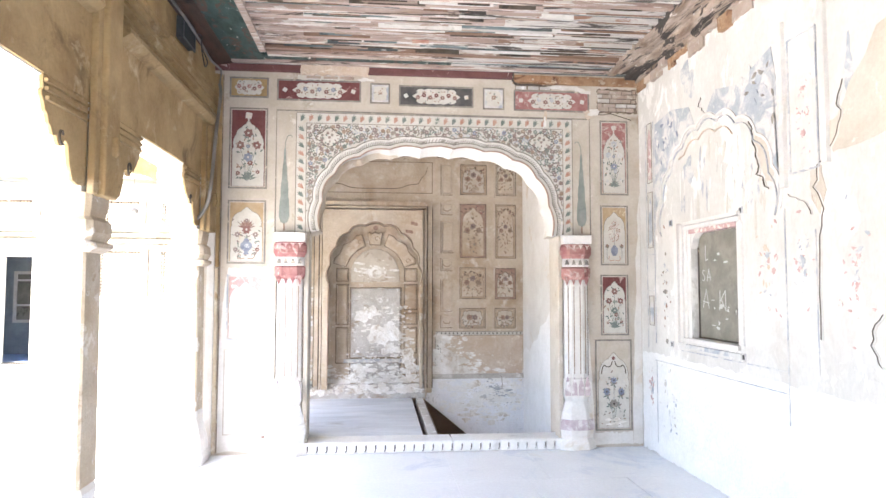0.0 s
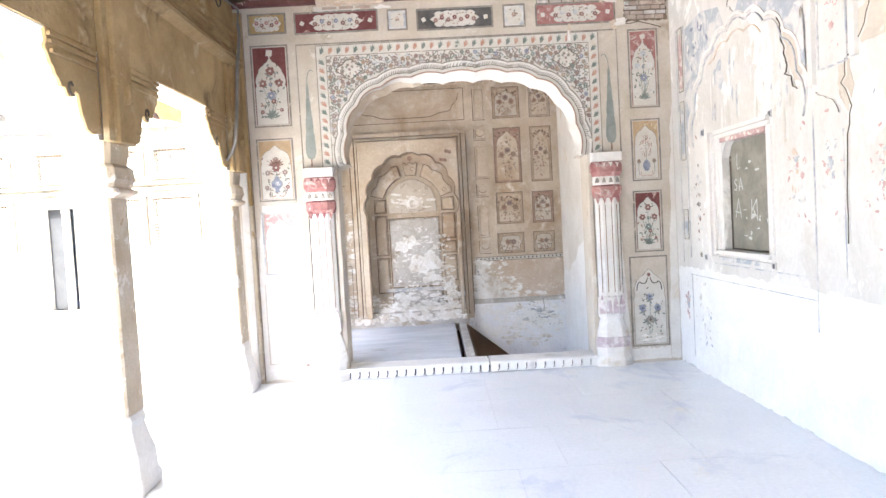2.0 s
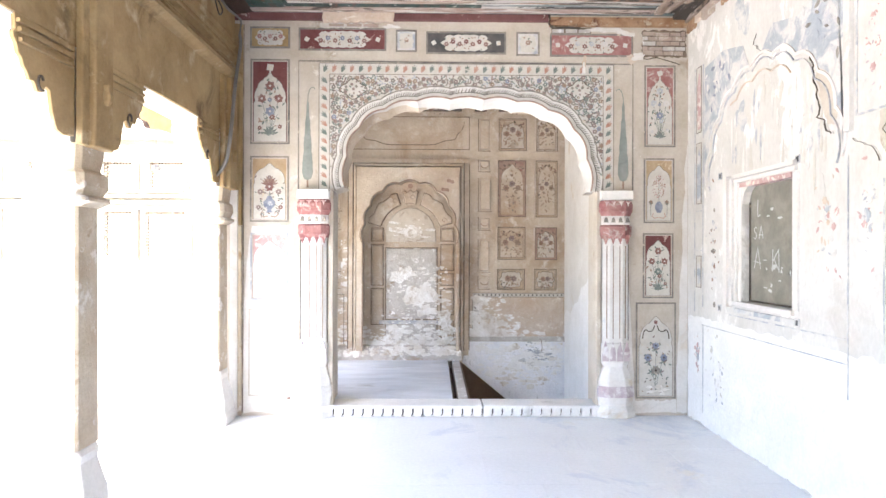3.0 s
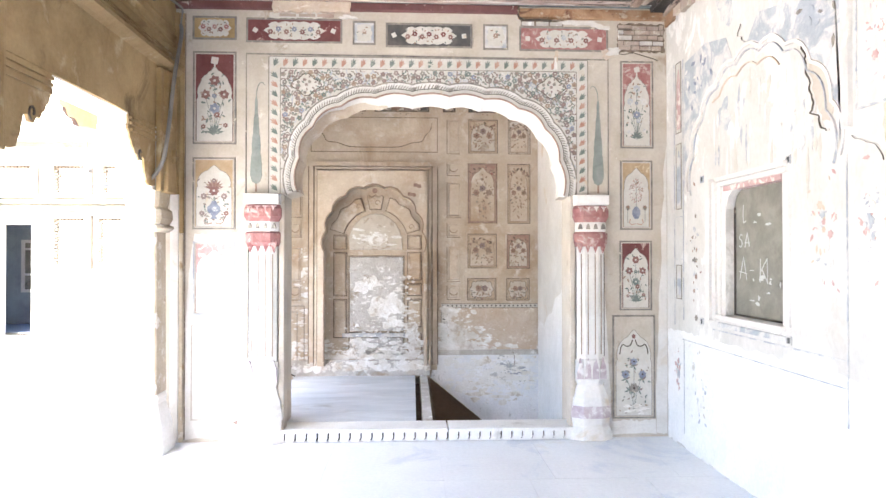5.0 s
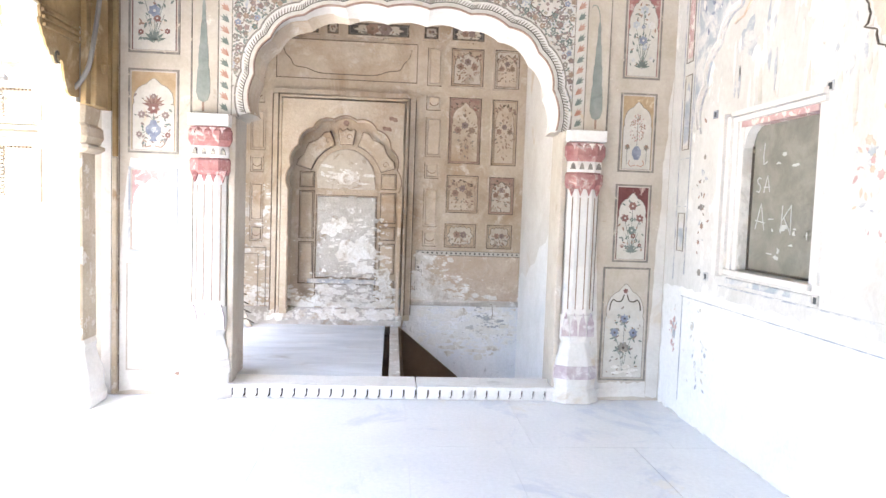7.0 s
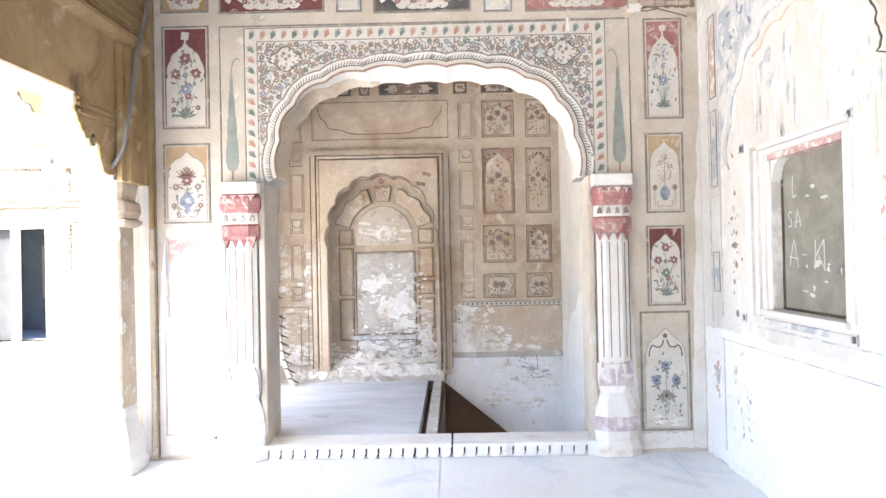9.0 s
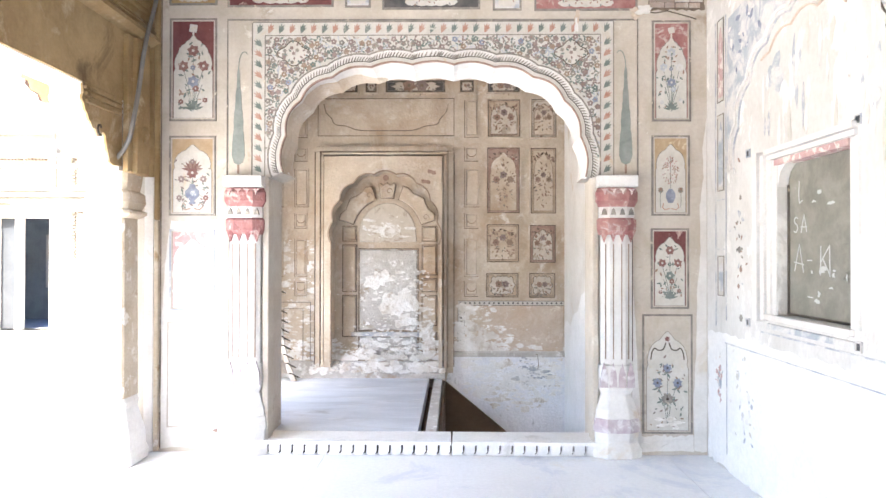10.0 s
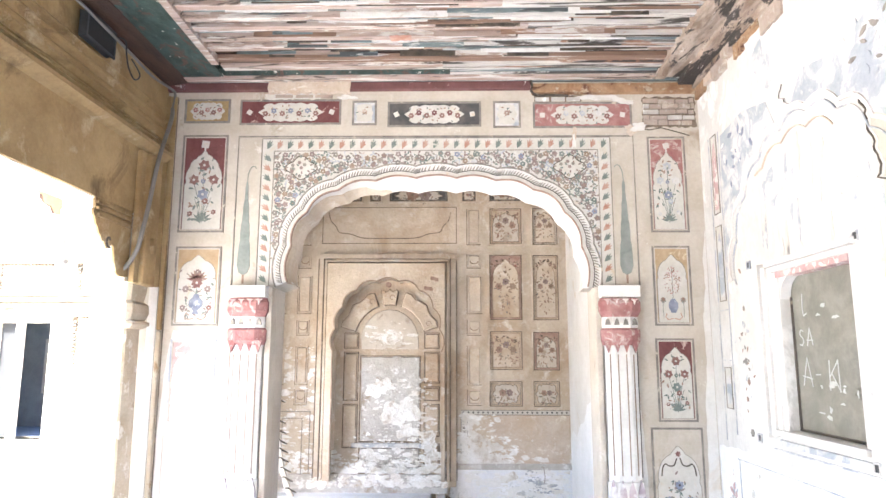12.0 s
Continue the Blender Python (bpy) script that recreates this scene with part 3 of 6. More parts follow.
def column(cy):
    cx = -1.835
    ob = thing("column", "ochre stone column with a bulbed foot, ringed capital and scalloped brackets", "column", "columns of the arcade")
    prof = [(0.0, .165), (0.06, .17), (0.10, .155), (0.20, .150), (0.30, .125), (0.36, .112), (0.40, .118), (0.43, .108)]
    part("base", Soup().loft([ring(cx, cy, h, h, z) for z, h in prof]), WORLD, WHITEWASH, ob, "chipped whitish bulbed column foot", bevel=0.006)
    part("shaft", Soup().loft([ring(cx, cy, h, h, z, 0.12) for z, h in ((0.43, .108), (1.0, .104), (1.60, .100))]), WORLD, STONE, ob)
    prof = [(1.60, .115), (1.625, .150), (1.645, .150), (1.655, .125), (1.70, .145), (1.76, .140), (1.78, .115), (1.84, .125), (1.90, .13)]
    part("capital", Soup().loft([ring(cx, cy, h, h, z, 0.2) for z, h in prof]), WORLD, STONE, ob, bevel=0.004)
    part("impost", Soup().box(cx - 0.14, cx + 0.09, cy - 0.15, cy + 0.15, 1.90, 2.36), WORLD, WHITEWASH, ob, "limewashed impost block")
    part("pilaster", Soup().box(-1.72, -1.655, cy - 0.09, cy + 0.09, 1.885, 3.36 if cy < -0.5 else 2.77, 0.0), WORLD, OCHRE, ob, bevel=0.01)
    part("pilaster_edge", Soup().box(-1.72, -1.685, cy - 0.15, cy + 0.15, 1.89, 3.362 if cy < -0.5 else 2.775), WORLD, OCHRE, ob, bevel=0.006)
    part("pendant", Soup().loft([ring(-1.645, cy, h, h, z) for z, h in ((2.10, .008), (2.12, .02), (2.15, .024), (2.17, .016), (2.2, .018))]), WORLD, OCHRE, ob)
    for sgn in (-1, 1):
        if sgn > 0 and cy > -0.5:
            continue
        line = [(0.145, 1.925), (0.24, 1.915), (0.29, 1.93), (0.325, 2.00), (0.345, 2.09), (0.375, 2.10), (0.40, 2.068), (0.435, 2.066), (0.46, 2.105), (0.49, 2.10), (0.51, 2.135),
                (0.53, 2.145), (0.545, 2.18), (0.565, 2.19), (0.58, 2.23), (0.60, 2.25), (0.60, 2.27), (0.585, 2.285), (0.595, 2.352), (0.145, 2.352)]
        br = part("bracket", Soup().slab([(cy + sgn * a, z) for a, z in line], -0.022, -0.004), LW, OCHRE, ob, "scalloped ochre bracket", bevel=0.004)
        # White core stands in for the sunlit, blown-out edge of the ochre bracket.
        part("bracket_core", Soup().slab([(cy + sgn * a, z) for a, z in line], -0.20, -0.0225), LW, WHITEWASH, ob, "limewashed core of the bracket")
        part("volute", Soup().ribbon([(cy + sgn * (0.415 + r_ * math.cos(a_)), 2.115 + r_ * 1.3 * math.sin(a_)) for r_, a_ in ((.034 - .003 * i, 4.2 - sgn * .62 * i) for i in range(9))], 0.009, -0.004, 0.004), LW, GRIME_SHADE, br, "dark carved curl")
        for z in (2.235, 2.275, 2.31):
            part("bracket_band", Soup().box(*(sorted((cy + sgn * 0.17, cy + sgn * (0.572 + (z - 2.235) * 0.2)))), z, z + 0.022, -0.05, 0.012, 0.003), LW, OCHRE, ob)
    line = [(-1.95, 2.36), (-1.95, 2.62), (-2.44, 2.60), (-2.45, 2.52), (-2.40, 2.50), (-2.38, 2.44), (-2.33, 2.42), (-2.30, 2.36), (-2.24, 2.36), (-2.1, 2.30)]
    part("outer_corbel", Soup().slab(line, cy - 0.05, cy + 0.05), lambda u, v, w: (u, w, v), OCHRE, ob, "ochre eave corbel")
    return ob


for cy in COLS + (-8.60,):
    column(cy)


# engaged roll in the corner of the arch wall
roll = thing("corner_roll", "thin ochre roll moulding down the corner of the arch wall", "moulding", kind="structure")
part("roll", Soup().box(-1.685, -1.648, 1.60, 3.30, 0, 0.03, 0.004), FW, OCHRE, roll, bevel=0.006)
part("lower_roll", Soup().box(-1.685, -1.648, 0.0, 1.598, 0, 0.03, 0.004), FW, STONE, roll, "paler stone roll", bevel=0.006)
part("upper_fillet", Soup().box(-1.72, -1.688, 1.90, 3.30, 0, 0.022), FW, OCHRE, roll)
part("lower_fillet", Soup().box(-1.75, -1.688, 0.0, 1.897, 0, 0.022), FW, WHITEWASH, roll, "limewashed fillet")
part("dirt_line", Soup().box(-1.647, -1.641, 0.02, 3.30, 0, 0.006), FW, SOOT_SHADE, roll, "dirty line")


# half columns carrying the painted arch
def half_column(c, jamb):
    ob = thing("half_column", "fluted white half column with red painted lotus capital and bulbed foot", "half column", "half columns of the arch")
    hw = 0.106

    def oct(h, d, v, k=0.5):
        return [(c - h, v, 0), (c - h, v, d * 0.55), (c - h * k, v, d), (c + h * k, v, d), (c + h, v, d * 0.55), (c + h, v, 0)]

    part("shaft", Soup().loft([oct(hw, 0.075, 0.62), oct(hw, 0.075, 1.50)]), FW, WHITEWASH, ob)
    for du in (-0.078, -0.028, 0.028, 0.078):
        part("flute", Soup().box(c + du - 0.0035, c + du + 0.0035, 0.66, 1.44, 0.060 if abs(du) > 0.05 else 0.07, 0.066 if abs(du) > 0.05 else 0.0785), FW, GHOST_LINE, ob)
    part("foot", Soup().loft([oct(0.165, 0.13, 0.0), oct(0.165, 0.13, 0.05), oct(0.14, 0.11, 0.10), oct(0.15, 0.115, 0.2), oct(0.135, 0.10, 0.32), oct(0.10, 0.07, 0.42), oct(0.118, 0.08, 0.46), oct(0.118, 0.08, 0.62)]), FW, WHITEWASH, ob, "worn whitewashed bulb foot", bevel=0.006)
    part("lower_capital", Soup().loft([oct(0.118, 0.08, 1.50), oct(0.13, 0.095, 1.53), oct(0.132, 0.097, 1.60), oct(0.118, 0.08, 1.615)]), FW, FADED_RED, ob, "faded red lotus capital")
    part("band", Soup().loft([oct(0.118, 0.082, 1.615), oct(0.122, 0.088, 1.65), oct(0.118, 0.082, 1.69)]), FW, WHITEWASH, ob)
    part("upper_capital", Soup().loft([oct(0.12, 0.085, 1.69), oct(0.14, 0.105, 1.73), oct(0.14, 0.105, 1.79), oct(0.125, 0.09, 1.82)]), FW, FADED_RED, ob, "faded red lotus capital")
    part("abacus", Soup().box(c - 0.135, c + 0.135, 1.82, 1.905, 0, 0.11, 0.004), FW, WHITEWASH, ob, bevel=0.004)
    for i in range(4):
        u = c - 0.09 + i * 0.06
        part("lotus_petal", Soup().fan([(u - 0.028, 1.53), (u, 1.45), (u + 0.028, 1.53)], 0.06, 0.083), FW, FADED_RED, ob)
        part("foot_petal", Soup().fan([(u - 0.026, 0.47), (u - 0.022, 0.56), (u, 0.635), (u + 0.022, 0.56), (u + 0.026, 0.47)], 0.06, 0.084), FW, LILAC, ob, "washed-out lilac petal")
        part("upper_petal", Soup().fan([(u - 0.024, 1.81), (u - .008, 1.795), (u, 1.768), (u + .008, 1.795), (u + 0.024, 1.81)], 0.09, 0.1075), FW, PINK, ob)
        part("band_bud", Soup().fan([(u - 0.018, 1.635), (u - .010, 1.668), (u, 1.68), (u + .010, 1.668), (u + 0.018, 1.635)], 0.07, 0.0905), FW, LINE, ob)
    part("foot_band", Soup().loft([oct(0.152, 0.117, 0.17), oct(0.154, 0.119, 0.20), oct(0.146, 0.111, 0.26), oct(0.140, 0.105, 0.262)], caps=False), FW, LILAC if jamb < 0 else WHITEWASH, ob, "washed-out lilac band on the foot")
    # Shade along both sides of the shaft, drawn as dark strips.
    for du in (-0.119, 0.117):
        part("edge_line", Soup().box(c + du - 0.003, c + du + 0.003, 0.64, 1.49, 0.0, 0.012), FW, GRIME_SHADE, ob, "dark shadowed edge line")
    # the moulded jamb behind the half column
    q = Soup()
    d = 0.03 * jamb
    q.box(*sorted((c + jamb * 0.118, c + jamb * 0.16)), 0.0, 1.90, -0.1, 0.03)
    part("jamb_roll", q, FW, CREAM, ob, bevel=0.008)
    return ob


half_column(-1.042, 1)
half_column(1.50, -1)

# window in the right wall
w = thing("window_1", "blocked window with a grey scribbled board behind a chipped white moulded frame", "window", kind="structure")
for u0, u1, v0, v1, d in ((-0.984, -0.939, WZ0 - 0.02, WZ1 + 0.03, 0.006), (-0.935, -0.885, WZ0 - 0.03, WZ1 + 0.05, 0.012), (-0.88, -0.83, WZ0 - 0.04, WZ1 + 0.07, 0.024), (-0.825, -0.765, WZ0 - 0.05, WZ1 + 0.09, 0.038),
                          (-1.70, -0.885, WZ1 + 0.03, WZ1 + 0.06, 0.016), (-1.70, -0.88, WZ1 + 0.062, WZ1 + 0.095, 0.028), (-1.72, -1.66, WZ0, WZ1 + 0.02, 0.012)):
    part("window_frame", Soup().box(u0, u1, v0, v1, 0, d, 0.003), RW, WHITEWASH, w)
part("head_strip", Soup().box(WY0, WY1 + 0.02, WZ1 - 0.004, WZ1 + 0.028, -0.06, 0.008), RW, PINK, w, "faded pink painted lintel strip")
part("window_sill", Soup().box(WY0 - 0.03, WY1 + 0.14, WZ0 - 0.035, WZ0 + 0.004, -0.08, 0.022, 0.004), RW, WHITEWASH, w, bevel=0.004)
part("lower_sill", Soup().box(WY0 - 0.05, WY1 + 0.10, WZ0 - 0.085, WZ0 - 0.05, 0.0, 0.012, 0.003), RW, GREYBLUE, w)
q = Soup().slab([(WY1, WZ1), (WY1 - 0.10, WZ1), (WY1 - 0.07, WZ1 - 0.012), (WY1 - 0.03, WZ1 - 0.04), (WY1 - 0.012, WZ1 - 0.075), (WY1, WZ1 - 0.12)], -0.058, -0.004)
part("corner", q, RW, WHITEWASH, w, "rounded plaster corner")
# Dark strip stands in for the reveal's shadow on the board.
part("gap", Soup().box(WY1 - 0.016, WY1 - 0.001, WZ0 + 0.004, WZ1 - 0.11, -0.059, -0.053).box(WY0, WY1, WZ0 + 0.005, WZ0 + 0.016, -0.059, -0.053), RW, GRIME_SHADE, w, "dark dirty gap round the board")
part("board", Soup().box(WY0, WY1, WZ0, WZ1, -0.30, -0.06), RW, SHUTTER, w, "grey board with chalk scribbles")


# ---- painted and relief ornament ----
SINGLE = {"flower", "flower_heart", "leaf", "stem", "stand", "vase", "finial", "frame_line", "cypress", "cypress_top", "cypress_field", "trunk", "medallion", "medallion_line",
          "medallion_flower", "relief", "niche_flower", "patch", "line"}
MASSED = {"spandrel_flower", "spandrel_leaf", "spandrel_heart", "rim_bead", "tick"}


class Paint:
    """Soups by material and part name, laid on one plane."""

    def __init__(self, where, w=0.0):
        self.where, self.w, self.got = where, w, {}

    def __call__(self, name, mat):
        if name in SINGLE:
            self.got[(name, len(self.got))] = (Soup(), mat)
            return self.got[(name, len(self.got) - 1)][0]
        return self.got.setdefault((name, mat.name), (Soup(), mat))[0]

    def link(self, parent, labels={}):
        for (name, _), (soup, mat) in self.got.items():
            if soup.f:
                part(name, soup, self.where, mat, parent, labels.get(name, ""), "stuff" if name in MASSED else "")


def blossom(p, name, mat, u, v, r, k=6, w=0.0045, heart=None):
    a0 = rnd.uniform(0, 6.28)
    w += 0.0008 * ((u * 577 + v * 731) % 1)
    q = [(u + r * (1 if i % 2 else 0.72) * math.cos(a0 + math.pi * i / k), v + r * (1 if i % 2 else 0.72) * math.sin(a0 + math.pi * i / k)) for i in range(2 * k)]
    p(name, mat).fan(q, p.w, p.w + w, (u, v))
    if heart and r > 0.012:
        p("spandrel_heart" if name == "spandrel_flower" else "flower_heart", heart).fan([(u + r * 0.25 * math.cos(i * 1.2566), v + r * 0.25 * math.sin(i * 1.2566)) for i in range(5)], p.w, p.w + w + 0.001, (u, v))


def leaf(p, name, mat, u, v, a, l, t=0.3, w=0.004):
    c, s_ = math.cos(a), math.sin(a)
    w += 0.0006 * ((u * 977 + v * 331) % 1)
    q = [(0, 0), (0.3, t / 2), (0.65, t / 2.4), (1, 0), (0.65, -t / 2.4), (0.3, -t / 2)]
    p(name, mat).fan([(u + l * (x * c - y * s_), v + l * (x * s_ + y * c)) for x, y in q], p.w, p.w + w)


def stem(p, pts, t=0.0035, mat=None, w=0.0038, name="stem"):
    p(name, mat or GREEN).ribbon(smooth_line(pts, 4), t, p.w, p.w + w)


HALF_A = [(1, 0), (1, .50), (1.0, .56), (.92, .60), (.97, .65), (.93, .72), (.84, .77), (.78, .79), (.72, .84), (.58, .885), (.44, .90), (.36, .93), (.18, .955), (.06, 1.0)]
HALF_B = [(1, 0), (1, .62), (.93, .66), (.96, .72), (.88, .80), (.74, .86), (.55, .90), (.36, .92), (.22, .96), (.05, 1.0)]


def cartouche(half, cu, hw, v0, v1):
    q = [(cu + x * hw, v0 + y * (v1 - v0)) for x, y in half]
    return q + [(2 * cu - a, b) for a, b in reversed(q)]


def lying(cu, cv, hw, hh):
    """A lobed cartouche that lies on its side."""
    q = [(1.0, 0), (.90, .22), (.80, .38), (.84, .62), (.74, .88), (.60, .95), (.50, .80), (.42, .92), (.30, 1.0), (.14, .92), (0, 1.0)]
    r = [(cu + x * hw, cv + y * hh) for x, y in q]
    top = r + [(2 * cu - a, b) for a, b in reversed(r[:-1])]
    return top + [(a, 2 * cv - b) for a, b in reversed(top[1:-1])]


def blob(cu, cv, rw, rh, seed, n_=22):
    r = random.Random(seed)
    a0, k1, k2 = r.uniform(0, 6), r.choice((2, 3)), r.choice((4, 5, 7))
    out = []
    for i in range(n_):
        a = 2 * math.pi * i / n_
        f = 1 + 0.28 * math.sin(k1 * a + a0) + 0.16 * math.sin(k2 * a + 2 * a0) + r.uniform(-.12, .12)
        out.append((cu + rw * f * math.cos(a), cv + rh * f * math.sin(a)))
    return out


def bouquet(p, cu, v0, v1, hw, kind, flower, second):
    h = v1 - v0
    F = lambda x, y: (cu + x * hw, v0 + y * h)
    if kind == "plant":
        for a in range(7):
            leaf(p, "leaf", GREEN, *F(0, 0.10), math.pi * (0.08 + 0.14 * a), hw * 0.62, 0.22)
        for x1, y1 in ((0, .92), (-.55, .62), (.55, .62), (-.45, .40), (.5, .42), (.2, .50)):
            stem(p, [F(0, 0.08), F(x1 * .3, y1 * .5), F(x1, y1)])
        for x, y, r, m in ((0, .86, .26, flower), (-.55, .66, .24, flower), (.58, .66, .24, flower), (0, .46, .26, second), (.14, .37, .16, flower), (-.02, .64, .12, second), (-.68, .20, .12, flower), (.66, .22, .12, flower)):
            blossom(p, "flower", m, *F(x, y), r * hw * 1.35, 6, heart=IVORY)
        for i in range(44):
            x, y = rnd.uniform(-.9, .9), rnd.uniform(.10, .95)
            leaf(p, "leaf", GREEN if i % 3 else UMBER, *F(x * (1 if y < .7 else .6), y), rnd.uniform(0, 6.28), hw * rnd.uniform(.20, .36), 0.38)
    elif kind == "vase":
        p("vase", BLUE).slab([F(*q) for q in ((-.22, .12), (.22, .12), (.10, .17), (.38, .25), (.40, .33), (.20, .38), (.12, .44), (-.12, .44), (-.20, .38), (-.40, .33), (-.38, .25), (-.10, .17))], p.w, p.w + 0.005)
        for x in (-1, 1):
            p("stand", UMBER).ribbon([F(x * a, b) for a, b in ((.1, .05), (.4, .03), (.6, .08), (.5, .14), (.35, .10))], hw * 0.07, p.w, p.w + 0.004)
        for i in range(9):
            a = math.pi * (i + .5) / 9
            leaf(p, "leaf", UMBER if i % 2 else flower, *F(0, .66), a, hw * .62, 0.24)
        for x, y, r, m in ((0, .62, .34, flower), (-.62, .52, .22, second), (.62, .52, .22, second), (-.74, .22, .18, second), (.76, .22, .18, flower), (0, .80, .16, second)):
            blossom(p, "flower", m, *F(x, y), r * hw, 7, heart=IVORY)
            stem(p, [F(0, .44), F(x * .5, y * .8 + .1), F(x, y)])
        for i in range(40):
            leaf(p, "leaf", (GREEN, MAUVE, LINE)[i % 3], *F(rnd.uniform(-.9, .9), rnd.uniform(.06, .86)), rnd.uniform(0, 6.28), hw * rnd.uniform(.16, .26), 0.42)
    elif kind == "tree":
        p("vase", BLUE).slab([F(*q) for q in ((-.16, .14), (.16, .14), (.34, .22), (.34, .29), (.12, .36), (-.12, .36), (-.34, .29), (-.34, .22))], p.w, p.w + 0.005)
        for x in (-1, 1):
            p("stand", BUD).ribbon([F(x * a, b) for a, b in ((.05, .05), (.4, .03), (.6, .07), (.5, .13))], hw * 0.07, p.w, p.w + 0.004)
        stem(p, [F(0, .36), F(0, .5), F(0, .85)])
        for i in range(110):
            t, a = rnd.random() ** .5, rnd.uniform(0, 6.28)
            leaf(p, "leaf", (UMBER, second, PINK)[i % 3], *F(.52 * t * math.cos(a), .65 + .2 * t * math.sin(a)), a, hw * .15, 0.45)
        for x in (-.72, .72):
            for i in range(10):
                leaf(p, "leaf", GREEN if i % 2 else UMBER, *F(x, .34), i * .63, hw * .24, 0.35)
            stem(p, [F(x, .06), F(x * 1.05, .2), F(x, .34)])
            blossom(p, "flower", flower, *F(x, .36), hw * .13, 5)
    elif kind == "faint":
        for x, y in ((0, .75), (-.4, .5), (.4, .5), (0, .3)):
            blossom(p, "flower", flower, *F(x, y), hw * .26, 6)
        for i in range(26):
            leaf(p, "leaf", (GREYBLUE, LILAC, PINK)[i % 3], *F(rnd.uniform(-.7, .7), rnd.uniform(.08, .85)), rnd.uniform(0, 6.28), hw * rnd.uniform(.16, .3), 0.4)
    elif kind == "low":
        for x, y, r, m in ((0, .66, .24, second), (-.52, .50, .26, second), (.52, .50, .26, second), (0, .33, .34, LINE), (-.02, .36, .16, second)):
            blossom(p, "flower", m, *F(x, y), hw * r, 7, heart=GRIME_SHADE)
            stem(p, [F(0, .05), F(x * .4, y * .6), F(x, y)])
        for x, y in ((0, .60), (-.5, .44), (.5, .44), (0, .28), (-.3, .3), (.3, .3)):
            for a in (.5, 1.3, 2.2, 3.4, 5.2):
                leaf(p, "leaf", (LINE, GREEN, MAUVE)[int(a * 10) % 3], *F(x, y), a, hw * .30, .32)
        for i in range(46):
            x, y = rnd.uniform(-.85, .85), rnd.uniform(.04, .80)
            leaf(p, "leaf", (MAUVE, LINE, GREEN, GHOST_LINE)[i % 4], *F(x, y), rnd.uniform(0, 6.28), hw * rnd.uniform(.13, .26), 0.4)
        blossom(p, "flower", WINE, *F(0, .97), hw * .15, 6)
        for x in (-1, 1):
            p("stem", GRIME_SHADE).ribbon(smooth_line([F(x * .08, .93), F(x * .22, .86), F(x * .48, .85), F(x * .66, .87), F(x * .80, .83), F(x * .86, .75)], 5), 0.008, p.w, p.w + .005)
        for i in range(7):
            p("patch", SALT).fan(blob(*F(rnd.uniform(-.7, .6), rnd.uniform(.02, .14)), hw * rnd.uniform(.12, .28), hw * .09, 300 + i, 12), p.w, p.w + .0058 + i * 1e-4)


def upright(u0, u1, v0, v1, ground, kind, flower, second, label, half=HALF_A, top=0.16, where=FW, inner=IVORY, finial=True):
    ob = thing("painted_panel", label, "painted panel", "painted panels of the arch wall")
    p = Paint(where, 0.0)
    p("field", ground).box(u0, u1, v0, v1, -0.001, 0.0015)
    p("frame_line", LINE if kind != "none" else (GREYBLUE if v0 > 0.5 else WHITEWASH)).border(u0 - 0.008, u1 + 0.008, v0 - 0.008, v1 + 0.008, 0.013, -0.001, 0.007)
    p("frame_edge", CREAM).border(u0 + 0.005, u1 - 0.005, v0 + 0.005, v1 - 0.005, 0.008, 0, 0.005)
    cu, hw, h = (u0 + u1) / 2, (u1 - u0) / 2 - 0.02, v1 - v0
    q = cartouche(half, cu, hw, v0 + 0.014, v1 - h * top)
    p("cartouche", inner).slab(q, 0, 0.0026)
    p("outline", LINE if kind != "none" else WHITEWASH).ribbon(q, 0.004, 0, 0.0034, closed=True)
    if finial:
        blossom(p, "finial", inner, cu, v1 - h * top * 0.55, hw * 0.27, 4)
        leaf(p, "finial", inner, cu, v1 - h * top * 1.05, math.pi / 2, h * top * .35, 0.35)
    p.w = 0.0005
    bouquet(p, cu, v0 + 0.02, v1 - h * top - 0.03, hw * 0.92, kind, flower, second)
    p.link(ob)
    return ob


def lengthwise(u0, u1, v0, v1, ground, flower, second, label, where=FW, inner=IVORY, edge=LINE, group="painted panels of the frieze"):
    ob = thing("painted_panel", label, "painted panel", group)
    p = Paint(where, 0.0)
    p("field", ground).box(u0, u1, v0, v1, -0.001, 0.0015)
    p("frame_line", edge).border(u0 - 0.008, u1 + 0.008, v0 - 0.008, v1 + 0.008, 0.014, -0.001, 0.008)
    cu, cv, hw, hh = (u0 + u1) / 2, (v0 + v1) / 2, (u1 - u0) / 2, (v1 - v0) / 2
    k = 0.66 if hw > hh * 2 else 0.80
    q = lying(cu, cv, hw * k, hh * 0.82)
    p("cartouche", inner).slab(q, 0, 0.0026)
    if hw > hh * 2:
        for s_ in (-1, 1):
            blossom(p, "finial", inner, cu + s_ * hw * 0.83, cv, hh * 0.28, 4)
    p.w = 0.0005
    n_ = max(1, int(hw * k / (hh * 0.7)))
    for i in range(-n_, n_ + 1):
        blossom(p, "flower", second if i % 2 == 0 else flower, cu + i * hw * k / (n_ + 0.9), cv + hh * 0.12 * (-1) ** i, hh * 0.26, 6, heart=IVORY)
    for i in range(int(110 * hw)):
        leaf(p, "leaf", GREEN if i % 3 == 0 else UMBER, cu + rnd.uniform(-.8, .8) * hw * k, cv + rnd.uniform(-.6, .6) * hh, rnd.uniform(0, 6.28), hh * .25, 0.4)
    p.link(ob)
    return ob


